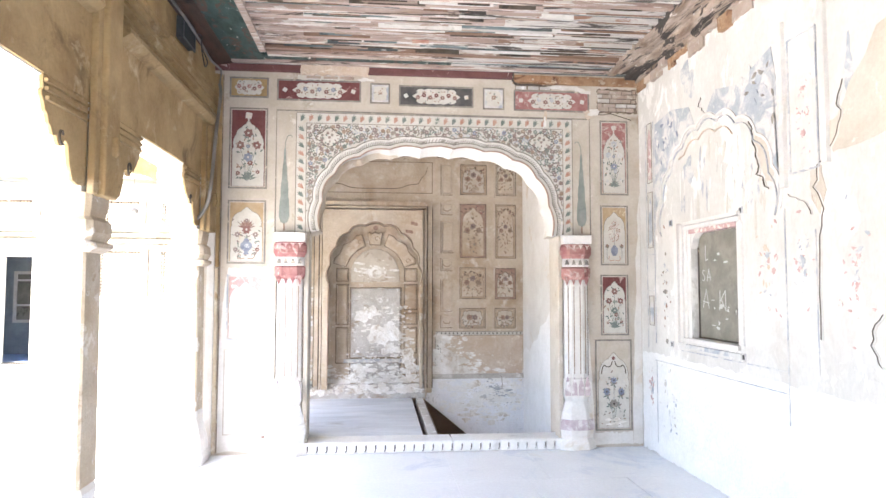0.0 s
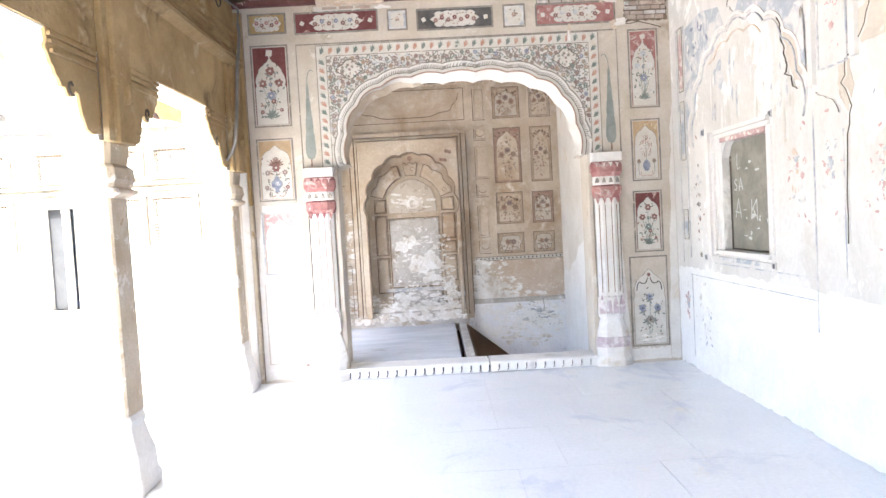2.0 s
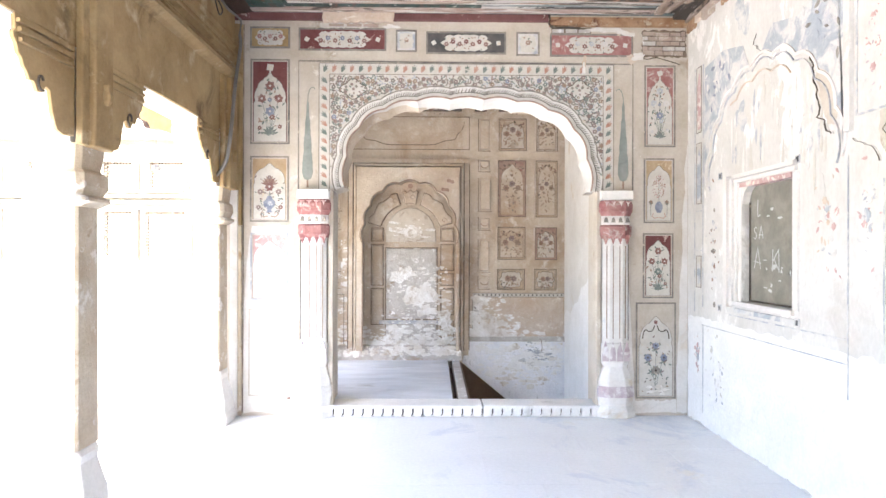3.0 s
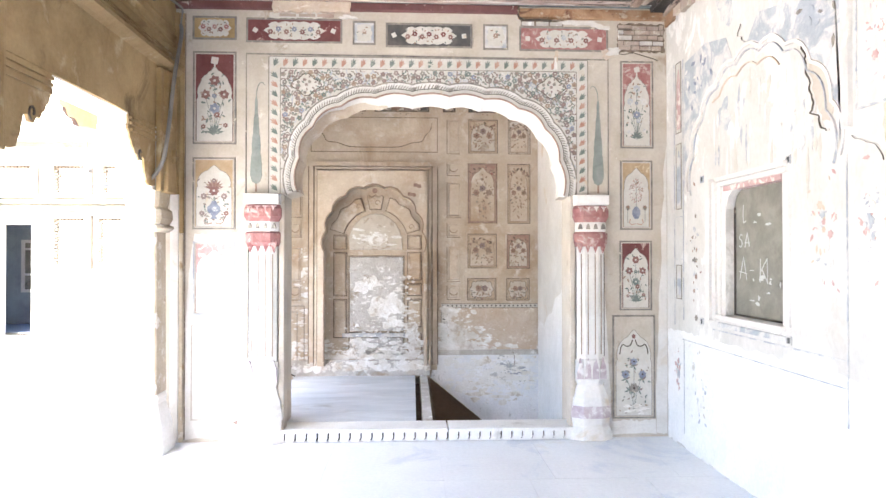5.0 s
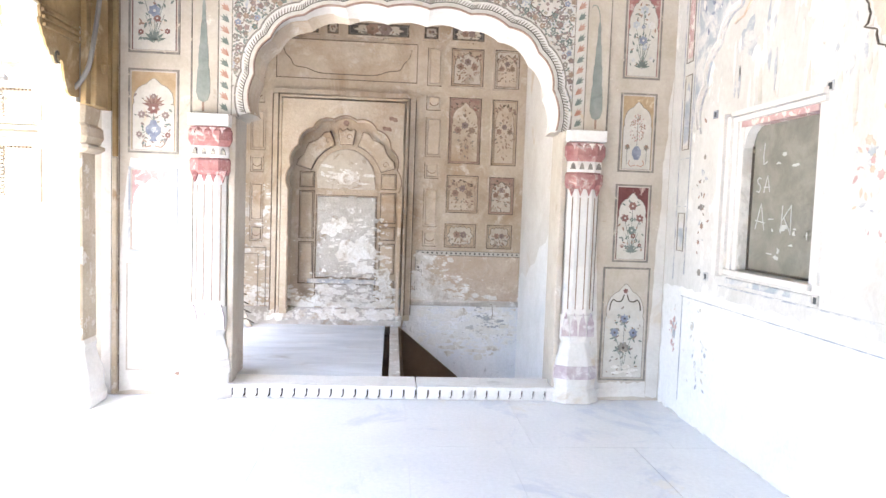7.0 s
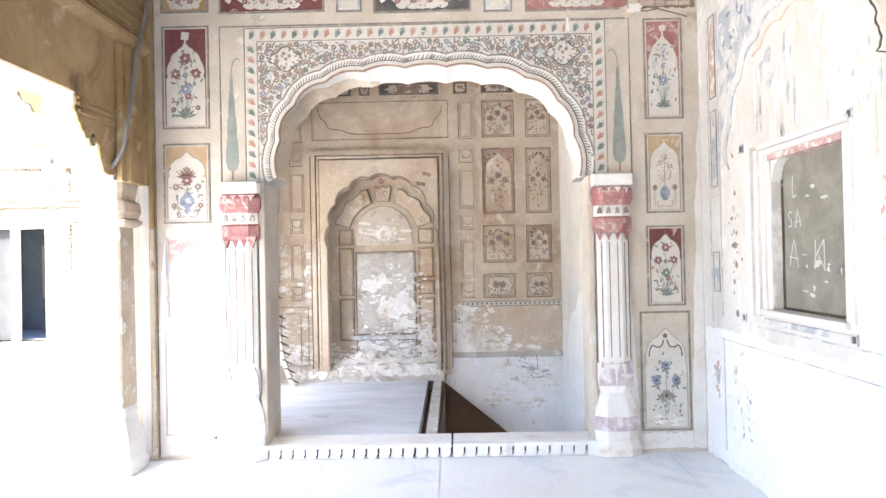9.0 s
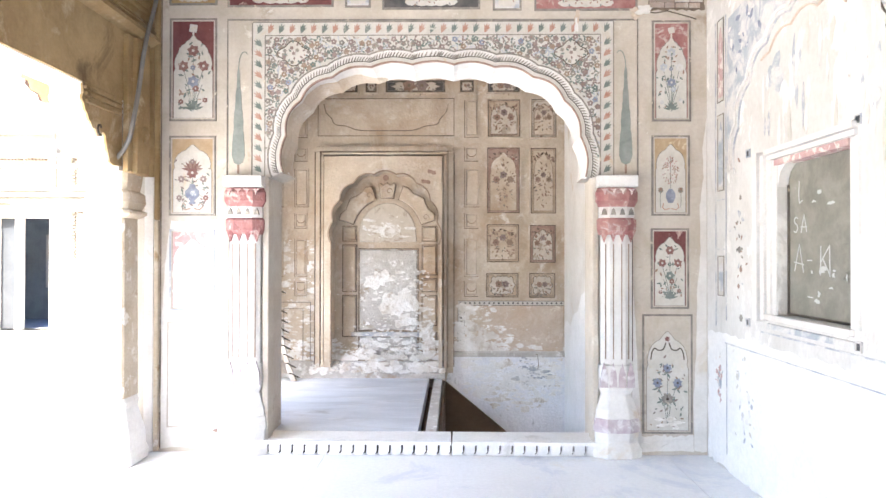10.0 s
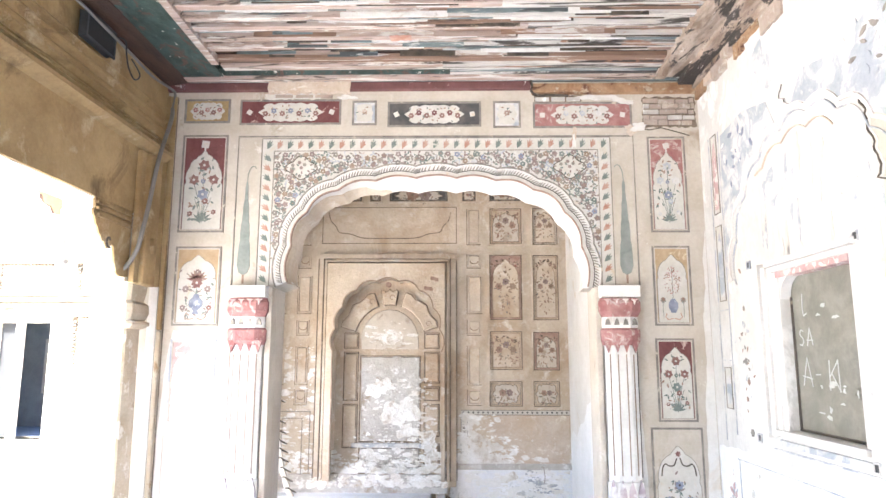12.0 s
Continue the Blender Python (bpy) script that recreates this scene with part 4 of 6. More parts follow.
# tall side panels of the arch wall
upright(-1.58, -1.266, 2.298, 3.0, RED, "plant", WINE, BLUE, "tall painted panel, red flowers on ivory, madder red ground")
upright(-1.58, -1.27, 1.64, 2.18, AMBER, "vase", WINE, MAUVE, "painted panel, blue vase and red flower on amber ground", HALF_B, 0.10, finial=False)
# Inner field is white for the glare low on this side.
upright(-1.575, -1.272, 0.98, 1.532, PINK, "none", PINK, IVORY, "nearly bleached painted panel with a faint pink arch", HALF_B, 0.12, inner=WHITEWASH, finial=False)
upright(1.762, 2.012, 2.29, 2.97, FADED_RED, "plant", GREYBLUE, BLUE, "tall painted panel with a grey-blue plant and a faded red ground")
upright(1.758, 2.003, 1.642, 2.178, AMBER, "tree", UMBER, UMBER, "painted panel with a small tree in a blue vase on amber", HALF_B, 0.10, finial=False)
upright(1.752, 1.997, 1.004, 1.54, RED, "plant", WINE, GREEN, "painted panel with a sparse plant under a red ground", HALF_B, 0.10, finial=False)
upright(1.694, 2.02, 0.15, 0.951, CREAM, "low", FADED_RED, BLUE, "large lower painted panel with worn blue flowers", HALF_B, 0.14, finial=False)
# All white: glare put into the colour, any painting left out.
upright(-1.60, -1.27, 0.16, 0.90, WHITEWASH, "none", WHITEWASH, WHITEWASH, "bleached lower wall panel", HALF_B, 0.14, inner=WHITEWASH, finial=False)

# frieze panels
lengthwise(-1.584, -1.264, 3.108, 3.274, OCHRE, WINE, FADED_RED, "small amber frieze panel with a white lobed field")
lengthwise(-1.176, -0.452, 3.092, 3.268, RED, WINE, BLUE, "long red frieze panel with a flowered white field")
lengthwise(-0.355, -0.193, 3.085, 3.255, GREYBLUE, IVORY, UMBER, "small grey frieze panel")
lengthwise(-0.097, 0.565, 3.07, 3.245, BLACK, WINE, RED, "long dark grey frieze panel with red flowers on ivory")
lengthwise(0.668, 0.850, 3.06, 3.245, GREYBLUE, IVORY, UMBER, "small grey frieze panel")
lengthwise(0.955, 1.648, 3.056, 3.235, FADED_RED, WINE, GREYBLUE, "long faded red frieze panel")

# the flowered frame round the arch
frame_ob = thing("arch_painting", "painted arch surround with dense small flowers, bud borders and two cypresses", "wall painting")
p = Paint(FW, 0.0)
U0, U1, V1 = -1.005, 1.487, 2.975
field = [(U0, 1.905)] + [(a - 0.0 if a < 0.24 else a, b) for a, b in OUTER] + [(U1, 1.905), (U1, V1), (U0, V1)]
p("ground", IVORY).add([(a, b, 0.0018) for a, b in field], [tuple(range(len(field)))])
for a, b, c, d in ((-1.178, -1.016, 1.905, 2.99), (1.496, 1.652, 1.905, 2.98)):
    p("cypress_field", CREAM).box(a, b, c, d, -0.001, 0.0012)
q = [(-1.182, 1.905), (-1.182, 2.995), (1.656, 2.985), (1.656, 1.905)]
p("frame_line", LINE).ribbon(q, 0.011, -0.001, 0.007)
for u in (U0 - 0.005, U0 + 0.085, U1 + 0.005, U1 - 0.085):
    p("frame_line", LINE).ribbon([(u, 1.91), (u, V1 if abs(u - 0.24) > 1.2 else V1 - 0.09)], 0.006, 0, 0.005)
p("frame_line", LINE).ribbon([(U0 + 0.085, V1 - 0.09), (U1 - 0.085, V1 - 0.09)], 0.006, 0, 0.005)
p("frame_line", LINE).ribbon([(U0, V1 + 0.004), (U1, V1 + 0.004)], 0.006, 0, 0.005)


def bud(u, v, a, i, r=0.036):
    m = BUD if i % 2 else GREEN
    one = Soup()
    q = []
    for da, l in ((-0.62, .30), (-0.46, .78), (-0.30, .60), (-0.15, 1), (0.0, .72), (0.12, 1.08), (0.27, .62), (0.42, .84), (0.6, .30)):
        q.append((u - r * .8 * math.cos(a) + r * 1.9 * l * math.cos(a + da), v - r * .8 * math.sin(a) + r * 1.9 * l * math.sin(a + da)))
    q.append((u - r * .9 * math.cos(a), v - r * .9 * math.sin(a)))
    one.fan(q, 0, 0.004, (u - r * .3 * math.cos(a), v - r * .3 * math.sin(a)))
    part("border_bud", one, FW, m, frame_ob)


n_ = 33
for i in range(n_):
    bud(U0 + 0.045 + i * (U1 - U0 - 0.09) / (n_ - 1), V1 - 0.046, math.pi / 2 - 0.38, i)
for i in range(13):
    bud(U0 + 0.042, 2.83 - i * 0.073, math.pi * 0.75, i)
    bud(U1 - 0.042, 2.83 - i * 0.073, math.pi * 0.25, i)


def inside_spandrel(u, v, pad):
    if not (U0 + 0.095 + pad < u < U1 - 0.095 - pad and v < V1 - 0.10 - pad):
        return False
    x, y = abs(u - 0.24) / (1.06 + 0.075 + pad), (v - 1.90) / (0.81 + 0.078 + pad)
    return v > 2.05 and x ** 3 + max(y, 0) ** 3 > 1


spots_ = []
for i in range(12000):
    u, v = rnd.uniform(U0, U1), rnd.uniform(2.05, V1)
    r = 0.020 if i < 1400 else 0.0075
    if inside_spandrel(u, v, 0.006) and all((u - a) ** 2 + (v - b) ** 2 > (0.85 * (r + c)) ** 2 for a, b, c in spots_):
        spots_.append((u, v, r))
for i, (u, v, r) in enumerate(spots_):
    if r > 0.012:
        m = (MAUVE, LINE, BLUE, GHOST_LINE, GREEN)[rnd.choice((0, 0, 0, 0, 1, 1, 1, 2, 3, 3, 4))]
        blossom(p, "spandrel_flower", m, u, v, r * 1.15, 5, heart=IVORY if i % 2 else UMBER)
    else:
        a = rnd.uniform(0, 6.28)
        for da in (0, 2.2):
            leaf(p, "spandrel_leaf", (GREEN, MAUVE, LINE, GREYBLUE)[i % 4], u, v, a + da, 0.027, 0.46)
for cu in (-0.72, 1.20):
    q = [(cu + 0.10 * (1 + .16 * math.cos(4 * a)) * math.cos(a), 2.76 + 0.075 * (1 + .16 * math.cos(4 * a)) * math.sin(a)) for a in [i * math.pi / 18 for i in range(36)]]
    p("medallion", IVORY).fan(q, 0, 0.0052, (cu, 2.76))
    p("medallion_line", GRIME_SHADE).ribbon(q, 0.0065, 0, 0.006, closed=True)
    for i in range(22):
        a, d_ = i * 2.4, 0.105 * (i / 22) ** 0.5
        u_, v_ = cu + d_ * math.cos(a), 2.76 + d_ * 0.72 * math.sin(a)
        if i % 3:
            leaf(p, "medallion_flower", (LINE, GREEN, MAUVE)[i % 3], u_, v_, a, 0.028, 0.45, 0.0064)
        else:
            blossom(p, "medallion_flower", (MAUVE, LINE)[i % 2], u_, v_, 0.015, 5, 0.0066)

# beaded rim that follows the scallops
rim = []
for i in range(len(OUTER)):
    a, b = OUTER[max(i - 1, 0)], OUTER[min(i + 1, len(OUTER) - 1)]
    d = math.dist(a, b)
    rim.append((OUTER[i], (-(b[1] - a[1]) / d, (b[0] - a[0]) / d)))
off = lambda t: [(q[0] + t * m[0], q[1] + t * m[1]) for q, m in rim]
p("rim_line", LINE).ribbon(off(0.069), 0.010, 0, 0.008)
p("rim_line", UMBER).ribbon(off(-0.016), 0.007, -0.02, 0.010)
p("rim_roll", IVORY).ribbon(off(-0.002), 0.022, -0.02, 0.008)
p("rim_band", WHITEWASH).ribbon(off(0.036), 0.058, 0, 0.0032)
p("rim_line", GRIME_SHADE).ribbon(off(0.016), 0.005, 0, 0.0075)
run = 0.0
line_in, line_out = off(0.012), off(0.062)
for i in range(len(line_in) - 1):
    for t in (0.25, 0.75):
        a = [line_in[i][k] * (1 - t) + line_in[i + 1][k] * t for k in (0, 1)]
        b = [line_out[i][k] * (1 - t) + line_out[i + 1][k] * t for k in (0, 1)]
        ang = math.atan2(b[1] - a[1], b[0] - a[0])
        leaf(p, "rim_bead", LINE, a[0], a[1], ang - 0.55, math.dist(a, b) * 0.98, 0.20, 0.0060)

# two cypresses
for cu, m in ((-1.105, 1), (1.575, -1)):
    pts = [(0, 1.985), (.030, 2.0), (.040, 2.03)]
    r_ = random.Random(5)
    for i in range(22):
        t = i / 21
        pts.append((0.042 * (1 - t) ** 0.8 + r_.uniform(0, .006), 2.05 + t * 0.62))
    q = [(cu + a, b) for a, b in pts] + [(cu - a, b) for a, b in reversed(pts[1:])]
    p("cypress", CYPRESS).slab(q, 0, 0.0035)
    p("cypress_top", CYPRESS).ribbon(smooth_line([(cu, 2.66), (cu + m * .006, 2.72), (cu + m * .025, 2.765), (cu + m * .05, 2.77), (cu + m * .06, 2.755)], 4), 0.006, 0, 0.004)
    p("trunk", UMBER).box(cu - 0.007, cu + 0.007, 1.925, 1.99, 0, 0.003)
p.link(frame_ob)

# lower parts of the arch wall, whitened to put their glare into the colour
for pts in ([(-1.638, 0.02), (-1.222, 0.02), (-1.224, 1.50), (-1.235, 1.62), (-1.26, 1.60), (-1.30, 1.598), (-1.40, 1.61), (-1.50, 1.585), (-1.57, 1.60), (-1.60, 1.44), (-1.62, 1.2), (-1.636, 0.9)],
            [(2.04, 0.02), (2.128, 0.02), (2.128, 2.3), (2.10, 2.1), (2.105, 1.9), (2.08, 1.7), (2.085, 1.4), (2.06, 1.1), (2.055, 0.7), (2.035, 0.4)],
            [(1.62, 0.02), (2.038, 0.02), (2.033, 0.13), (1.9, 0.12), (1.8, 0.135), (1.68, 0.12), (1.66, 0.5), (1.64, 0.9), (1.62, 1.2)]):
    fine = [(a[0] + (b[0] - a[0]) * t / 5 + rnd.uniform(-.003, .003), a[1] + (b[1] - a[1]) * t / 5 + rnd.uniform(-.01, .01)) for a, b in zip(pts, pts[1:] + pts[:1]) for t in range(5)]
    part("bleached_skin", Soup().slab(fine, 0, 0.0009), FW, WHITEWASH, north, "bleached whitened plaster")

# band of wood and raw plaster under the ceiling
rail = thing("wall_rail", "dark red painted rail under the ceiling with broken plaster", "rail", kind="structure")
part("rail", Soup().box(-1.72, 0.935, 3.335, 3.40, 0, 0.035, 0.006), FW, MAROON, rail, "worn maroon painted rail")
part("raw_rail", Soup().box(0.937, 2.129, 3.30, 3.385, 0, 0.028, 0.008), FW, RUST, rail, "raw rust-brown broken rail")
def ragged(u0, u1, v0, v1, step=0.02, amp=0.008, seed=1):
    r = random.Random(seed)
    out = []
    for (a, b), (c, d) in (((u0, v0), (u1, v0)), ((u1, v0), (u1, v1)), ((u1, v1), (u0, v1)), ((u0, v1), (u0, v0))):
        k = max(2, int(math.hypot(c - a, d - b) / step))
        out += [(a + (c - a) * i / k + r.uniform(-amp, amp), b + (d - b) * i / k + r.uniform(-amp, amp)) for i in range(k)]
    return out


part("patch", Soup().slab(ragged(-0.98, -0.38, 3.315, 3.40, seed=2), 0.0, 0.042), FW, PEACH, rail, "broken pale plaster patch")
part("fallen_edge", Soup().slab(ragged(-1.0, -0.60, 3.275, 3.318, seed=8), 0.0, 0.010), FW, IVORY, rail)
for u in (-0.93, -0.78, -0.64):
    part("brick", Soup().box(u, u + 0.13, 3.284, 3.312, 0.0, 0.016, 0.004), FW, BRICK, rail)
hole = thing("brick_patch", "patch of bare thin bricks where the plaster has fallen", "brickwork")
part("bed", Soup().slab(ragged(1.735, 2.11, 3.05, 3.275, seed=4), 0.0, 0.004), FW, SOOT_SHADE, hole)
r = random.Random(5)
for j in range(5):
    u = 1.735 - (0.06 if j % 2 else 0)
    while u < 2.09:
        l_ = r.uniform(0.07, 0.13)
        a, b = max(u, 1.737), min(u + l_, 2.105)
        if b - a > 0.02:
            v = 3.064 + j * 0.041 + r.uniform(-.003, .003)
            part("brick", Soup().box(a, b - r.uniform(.002, .007), v, v + r.uniform(.031, .038), 0.003, 0.012 + r.uniform(0, .012), 0.004), FW, r.choice((BRICK, ASHEN, BRICK)), hole)
        u += l_
row_ = thing("brick_patch", "short row of bare bricks under the broken rust-brown rail", "brickwork")
part("bed", Soup().slab(ragged(0.955, 1.30, 3.238, 3.298, 0.02, 0.006, seed=6), 0.0, 0.0035), FW, SOOT_SHADE, row_)
for u in (0.965, 1.08, 1.19):
    part("brick", Soup().box(u, u + 0.10, 3.247, 3.282 + r.uniform(-.004, .004), 0.003, 0.017, 0.004), FW, ASHEN, row_)
for k, (u, v, a, b) in enumerate(((1.42, 3.275, .13, .022), (1.60, 3.245, .07, .02), (1.70, 3.05, .06, .03), (-0.40, 3.29, .07, .014), (1.235, 2.94, .012, .05))):
    t = thing("plaster_chip", "pale scar where paint has flaked off the plaster", "plaster scar")
    part("scar", Soup().fan(blob(u, v, a, b, 60 + k), 0, 0.011), FW, FLAKE, t)
ck = thing("crack", "thin crack in the painted plaster beside the brick patch", "crack")
part("split", Soup().ribbon([(1.66, 3.05), (1.78, 3.03), (1.86, 3.045), (1.95, 3.02), (2.02, 3.0), (2.06, 2.985)], 0.006, 0, 0.004), FW, GRIME_SHADE, ck)
part("split", Soup().ribbon([(0.935, 3.40), (0.945, 3.36), (0.932, 3.33), (0.95, 3.30), (1.0, 3.285), (1.09, 3.29), (1.2, 3.283)], 0.008, 0, 0.0365), FW, GRIME_SHADE, ck)
for i, (cu, cv, a, b) in enumerate(((1.24, 3.0, .02, .06), (1.655, 3.03, .05, .045), (1.92, 0.065, .10, .045), (1.74, 0.06, .06, .035))):
    t = thing("plaster_chip", "pale scar where paint has flaked off the plaster", "plaster scar")
    part("scar", Soup().fan(blob(cu, cv, a, b * 0.8, 20 + i), 0, 0.009), FW, PEACH if i < 2 else WHITEWASH, t)


# ---- alcove: relief and faint painting on the back wall ----
ALC = "painted panels of the alcove"


def back_panel(u0, u1, v0, v1, kind, mat, line, label):
    ob = thing("wall_panel", label, "wall panel", ALC)
    p = Paint(BW, 0.0)
    p("field", mat).box(u0 + 0.006, u1 - 0.006, v0 + 0.006, v1 - 0.006, 0, 0.003)
    p("frame_line", TAN).border(u0 - 0.012, u1 + 0.012, v0 - 0.012, v1 + 0.012, 0.014, 0, 0.026)
    # Dark border puts the sunk frame's shade into the colour.
    p("frame_line", SOOT_SHADE).border(u0 + 0.002, u1 - 0.002, v0 + 0.002, v1 - 0.002, 0.009, 0, 0.010)
    p("frame_line", line).border(u0 + 0.020, u1 - 0.020, v0 + 0.020, v1 - 0.020, 0.005, 0, 0.006)
    cu, hw, tall = (u0 + u1) / 2, (u1 - u0) / 2, v1 - v0 > 0.30
    q = cartouche(HALF_B, cu, hw - 0.034, v0 + 0.03, v1 - 0.05) if tall else lying(cu, (v0 + v1) / 2, hw * 0.82, (v1 - v0) * 0.38)
    p("cartouche", GHOST_IVORY if kind == "bright" else TAN).slab(q, 0, 0.0045)
    p("outline", SOOT_SHADE if kind == "bright" else line).ribbon(q, 0.006, 0, 0.0062, closed=True)
    # scrolls in the upper corners
    if tall:
        for x in (-1, 1):
            for k in range(9):
                leaf(p, "leaf", (SOOT_SHADE, UMBER, line)[k % 3], cu + x * hw * (.22 + .075 * k), v1 - 0.05 - 0.012 * k * (v1 - v0) - rnd.uniform(0, .03), rnd.uniform(0, 6.28), rnd.uniform(.024, .045), 0.5, 0.0066)
    c0, ch = (v0 + v1) / 2, (v1 - v0) / 2 * (0.72 if tall else 0.55)
    for i in range(int(260 * (u1 - u0) * (v1 - v0) + 10)):
        a, d = rnd.uniform(0, 6.28), rnd.random() ** .6
        leaf(p, "leaf", (line, LINE, UMBER, GHOST_LINE)[i % 4], cu + .62 * hw * d * math.cos(a), c0 - .03 + ch * d * math.sin(a), a + rnd.uniform(-.8, .8), rnd.uniform(.018, .042), 0.42, 0.006)
    for k in range(3 if tall else 2):
        blossom(p, "flower", (UMBER, MAUVE, line)[k], cu + (k - 1 if tall else k - .5) * hw * .42, c0 + (.05 if k == 1 and tall else 0) + 0.01, hw * 0.24, 6, 0.0068, heart=SOOT_SHADE)
    p.link(ob)


for u0, u1, v0, v1, kind, mat, line in (
        (0.742, 1.084, 2.60, 2.992, "bright", GHOST_AMBER, UMBER), (1.196, 1.462, 2.592, 2.998, "dim", GHOST_IVORY, GHOST_LINE),
        (0.735, 1.078, 1.80, 2.49, "dim", GHOST_RED, GHOST_LINE), (1.190, 1.459, 1.797, 2.486, "dim", GHOST_AMBER, GHOST_LINE),
        (0.732, 1.072, 1.287, 1.685, "dim", GHOST_AMBER, GHOST_LINE), (1.181, 1.454, 1.283, 1.68, "bright", GHOST_RED, UMBER),
        (0.727, 1.066, 0.92, 1.178, "bright", GHOST_AMBER, LINE), (1.175, 1.449, 0.918, 1.178, "bright", GHOST_AMBER, LINE)):
    back_panel(u0, u1, v0, v1, kind, mat, line, "dim painted panel with a small cusped field, sunk in tan plaster")
for u0, u1 in ((-0.80, -0.62), (-0.54, -0.42), (-0.33, 0.30), (0.45, 0.60), (0.74, 1.08)):
    back_panel(u0, u1, 3.065, 3.20, "bright", BLACK, LINE, "small dark frieze panel high in the alcove")


def raised(u0, u1, v0, v1, curl=False, name="relief_panel"):
    ob = thing(name, "plain raised plaster panel with worn edges", "relief panel", "raised plaster panels of the alcove")
    part("rim", Soup().border(u0, u1, v0, v1, 0.012, 0, 0.020), BW, TAN, ob)
    part("field", Soup().box(u0 + 0.014, u1 - 0.014, v0 + 0.014, v1 - 0.014, 0, 0.016, 0.008), BW, TAN, ob)
    # Shadow of the raised panel, drawn dark along its left and lower edge.
    part("shadow_line", Soup().ribbon([(u0 - 0.005, v1), (u0 - 0.005, v0 - 0.004), (u1, v0 - 0.004)], 0.007, 0, 0.012), BW, SOOT_SHADE, ob, "dark dirty edge")
    if curl:
        cu, cv, h = (u0 + u1) / 2, (v0 + v1) / 2, (u1 - u0) * 0.30
        part("curl", Soup().ribbon([(cu + h * math.cos(a), cv + h * .7 * math.sin(a)) for a in [3.1 + i * .35 for i in range(10)]], 0.009, 0.008, 0.021), BW, GHOST_LINE, ob)


for u, w_ in ((0.505, 0.14), (-1.278, 0.125)):
    raised(u, u + w_, 2.60, 2.985)
    raised(u, u + w_, 2.35, 2.492, True)
    raised(u, u + w_ + 0.015, 1.87, 2.268)
    raised(u, u + w_, 1.645, 1.80, True)
    raised(u, u + w_, 1.14, 1.53)
    raised(u, u + w_, 0.935, 1.09, True)
raised(-1.50, -1.40, 1.87, 2.27)
raised(-1.50, -1.40, 1.14, 1.53)
big = thing("long_relief_panel", "long raised tan panel with an engraved lobed outline", "relief panel")
part("rim", Soup().border(-1.035, 0.385, 2.618, 3.0, 0.012, 0, 0.012), BW, TAN, big)
# Dark border draws the shade round the raised rim.
part("rim_line", Soup().border(-1.043, 0.393, 2.610, 3.008, 0.007, 0, 0.009), BW, SOOT_SHADE, big)
q = [(-0.98, 2.95), (-0.955, 2.86), (-0.90, 2.80), (-0.86, 2.735), (-0.74, 2.715), (-0.60, 2.672), (-0.325, 2.668)]
q += [(-0.65 - a, b) for a, b in reversed(q[:-1])]
part("engraving", Soup().ribbon(smooth_line(q, 5), 0.009, 0, 0.006), BW, SOOT_SHADE, big, "thin dark lobed outline")
# dado with a dotted border
dado = thing("dado", "stained plaster dado under a narrow dotted border", "dado")
part("border", Soup().box(0.435, 1.542, 0.842, 0.880, 0, 0.004), BW, IVORY, dado)
part("side_border", Soup().box(0.435, 0.498, 0.40, 0.842, 0, 0.004), BW, IVORY, dado)
for v in (0.884, 0.838):
    part("line", Soup().box(0.43, 1.542, v - 0.004, v + 0.003, 0, 0.007), BW, LINE, dado)
for u in (0.433, 0.50):
    part("line", Soup().box(u - 0.003, u + 0.003, 0.40, 0.838, 0, 0.007), BW, LINE, dado)
q = Soup()
for i in range(22):
    q.fan([(0.46 + i * 0.05 + 0.012 * math.cos(a), 0.861 + 0.012 * math.sin(a)) for a in (0, 1.57, 3.14, 4.71)], 0, 0.006)
for i in range(9):
    q.fan([(0.467 + 0.014 * math.cos(a), 0.43 + i * 0.046 + 0.014 * math.sin(a)) for a in (0, 1.57, 3.14, 4.71)], 0, 0.006)
part("dots", q, BW, BLACK, dado, "row of small dark dots", "stuff")
q = Soup().slab([(0.62, 0.835), (1.53, 0.835), (1.53, 0.34), (1.40, 0.30), (1.1, 0.28), (0.92, 0.33), (0.80, 0.48), (0.74, 0.62)], 0, 0.0035)
part("brown_stain", q, BW, PEACH, dado, "warm brown damp stain")
left_dado = thing("dado", "grey plain dado panel with a double line", "dado")
part("line", Soup().border(-1.46, -1.11, 0.12, 0.868, 0.008, 0, 0.006), BW, LINE, left_dado)
part("line", Soup().border(-1.40, -1.19, 0.12, 0.80, 0.006, 0, 0.006), BW, LINE, left_dado)

# blind arch in the alcove wall
NW = FRONT(2.36)
NI = FRONT(2.50)
nic = thing("blind_arch", "raised double plaster frame round a scalloped blind arch", "blind arch")
part("outer_frame", Soup().border(-1.055, 0.385, 0.14, 2.495, 0.055, 0, 0.055).border(-0.99, 0.315, 0.14, 2.43, 0.026, 0, 0.085), NW, TAN, nic, bevel=0.006)
curve = foils(9, -0.325, 0.575, 1.47, 0.75, 0.032, 2.3, 7)
face = [(-0.955, 0.20)] + [(curve[0][0], 0.20)] + curve + [(curve[-1][0], 0.20), (0.27, 0.20), (0.27, 2.385), (-0.955, 2.385)]
part("spandrel", Soup().slab(face, -0.14, 0.105), NW, TAN, nic, "scalloped plaster face of the blind arch")
part("rim", Soup().ribbon([(curve[0][0], 0.25)] + curve, 0.012, 0.10, 0.114), NW, GHOST_LINE, nic)
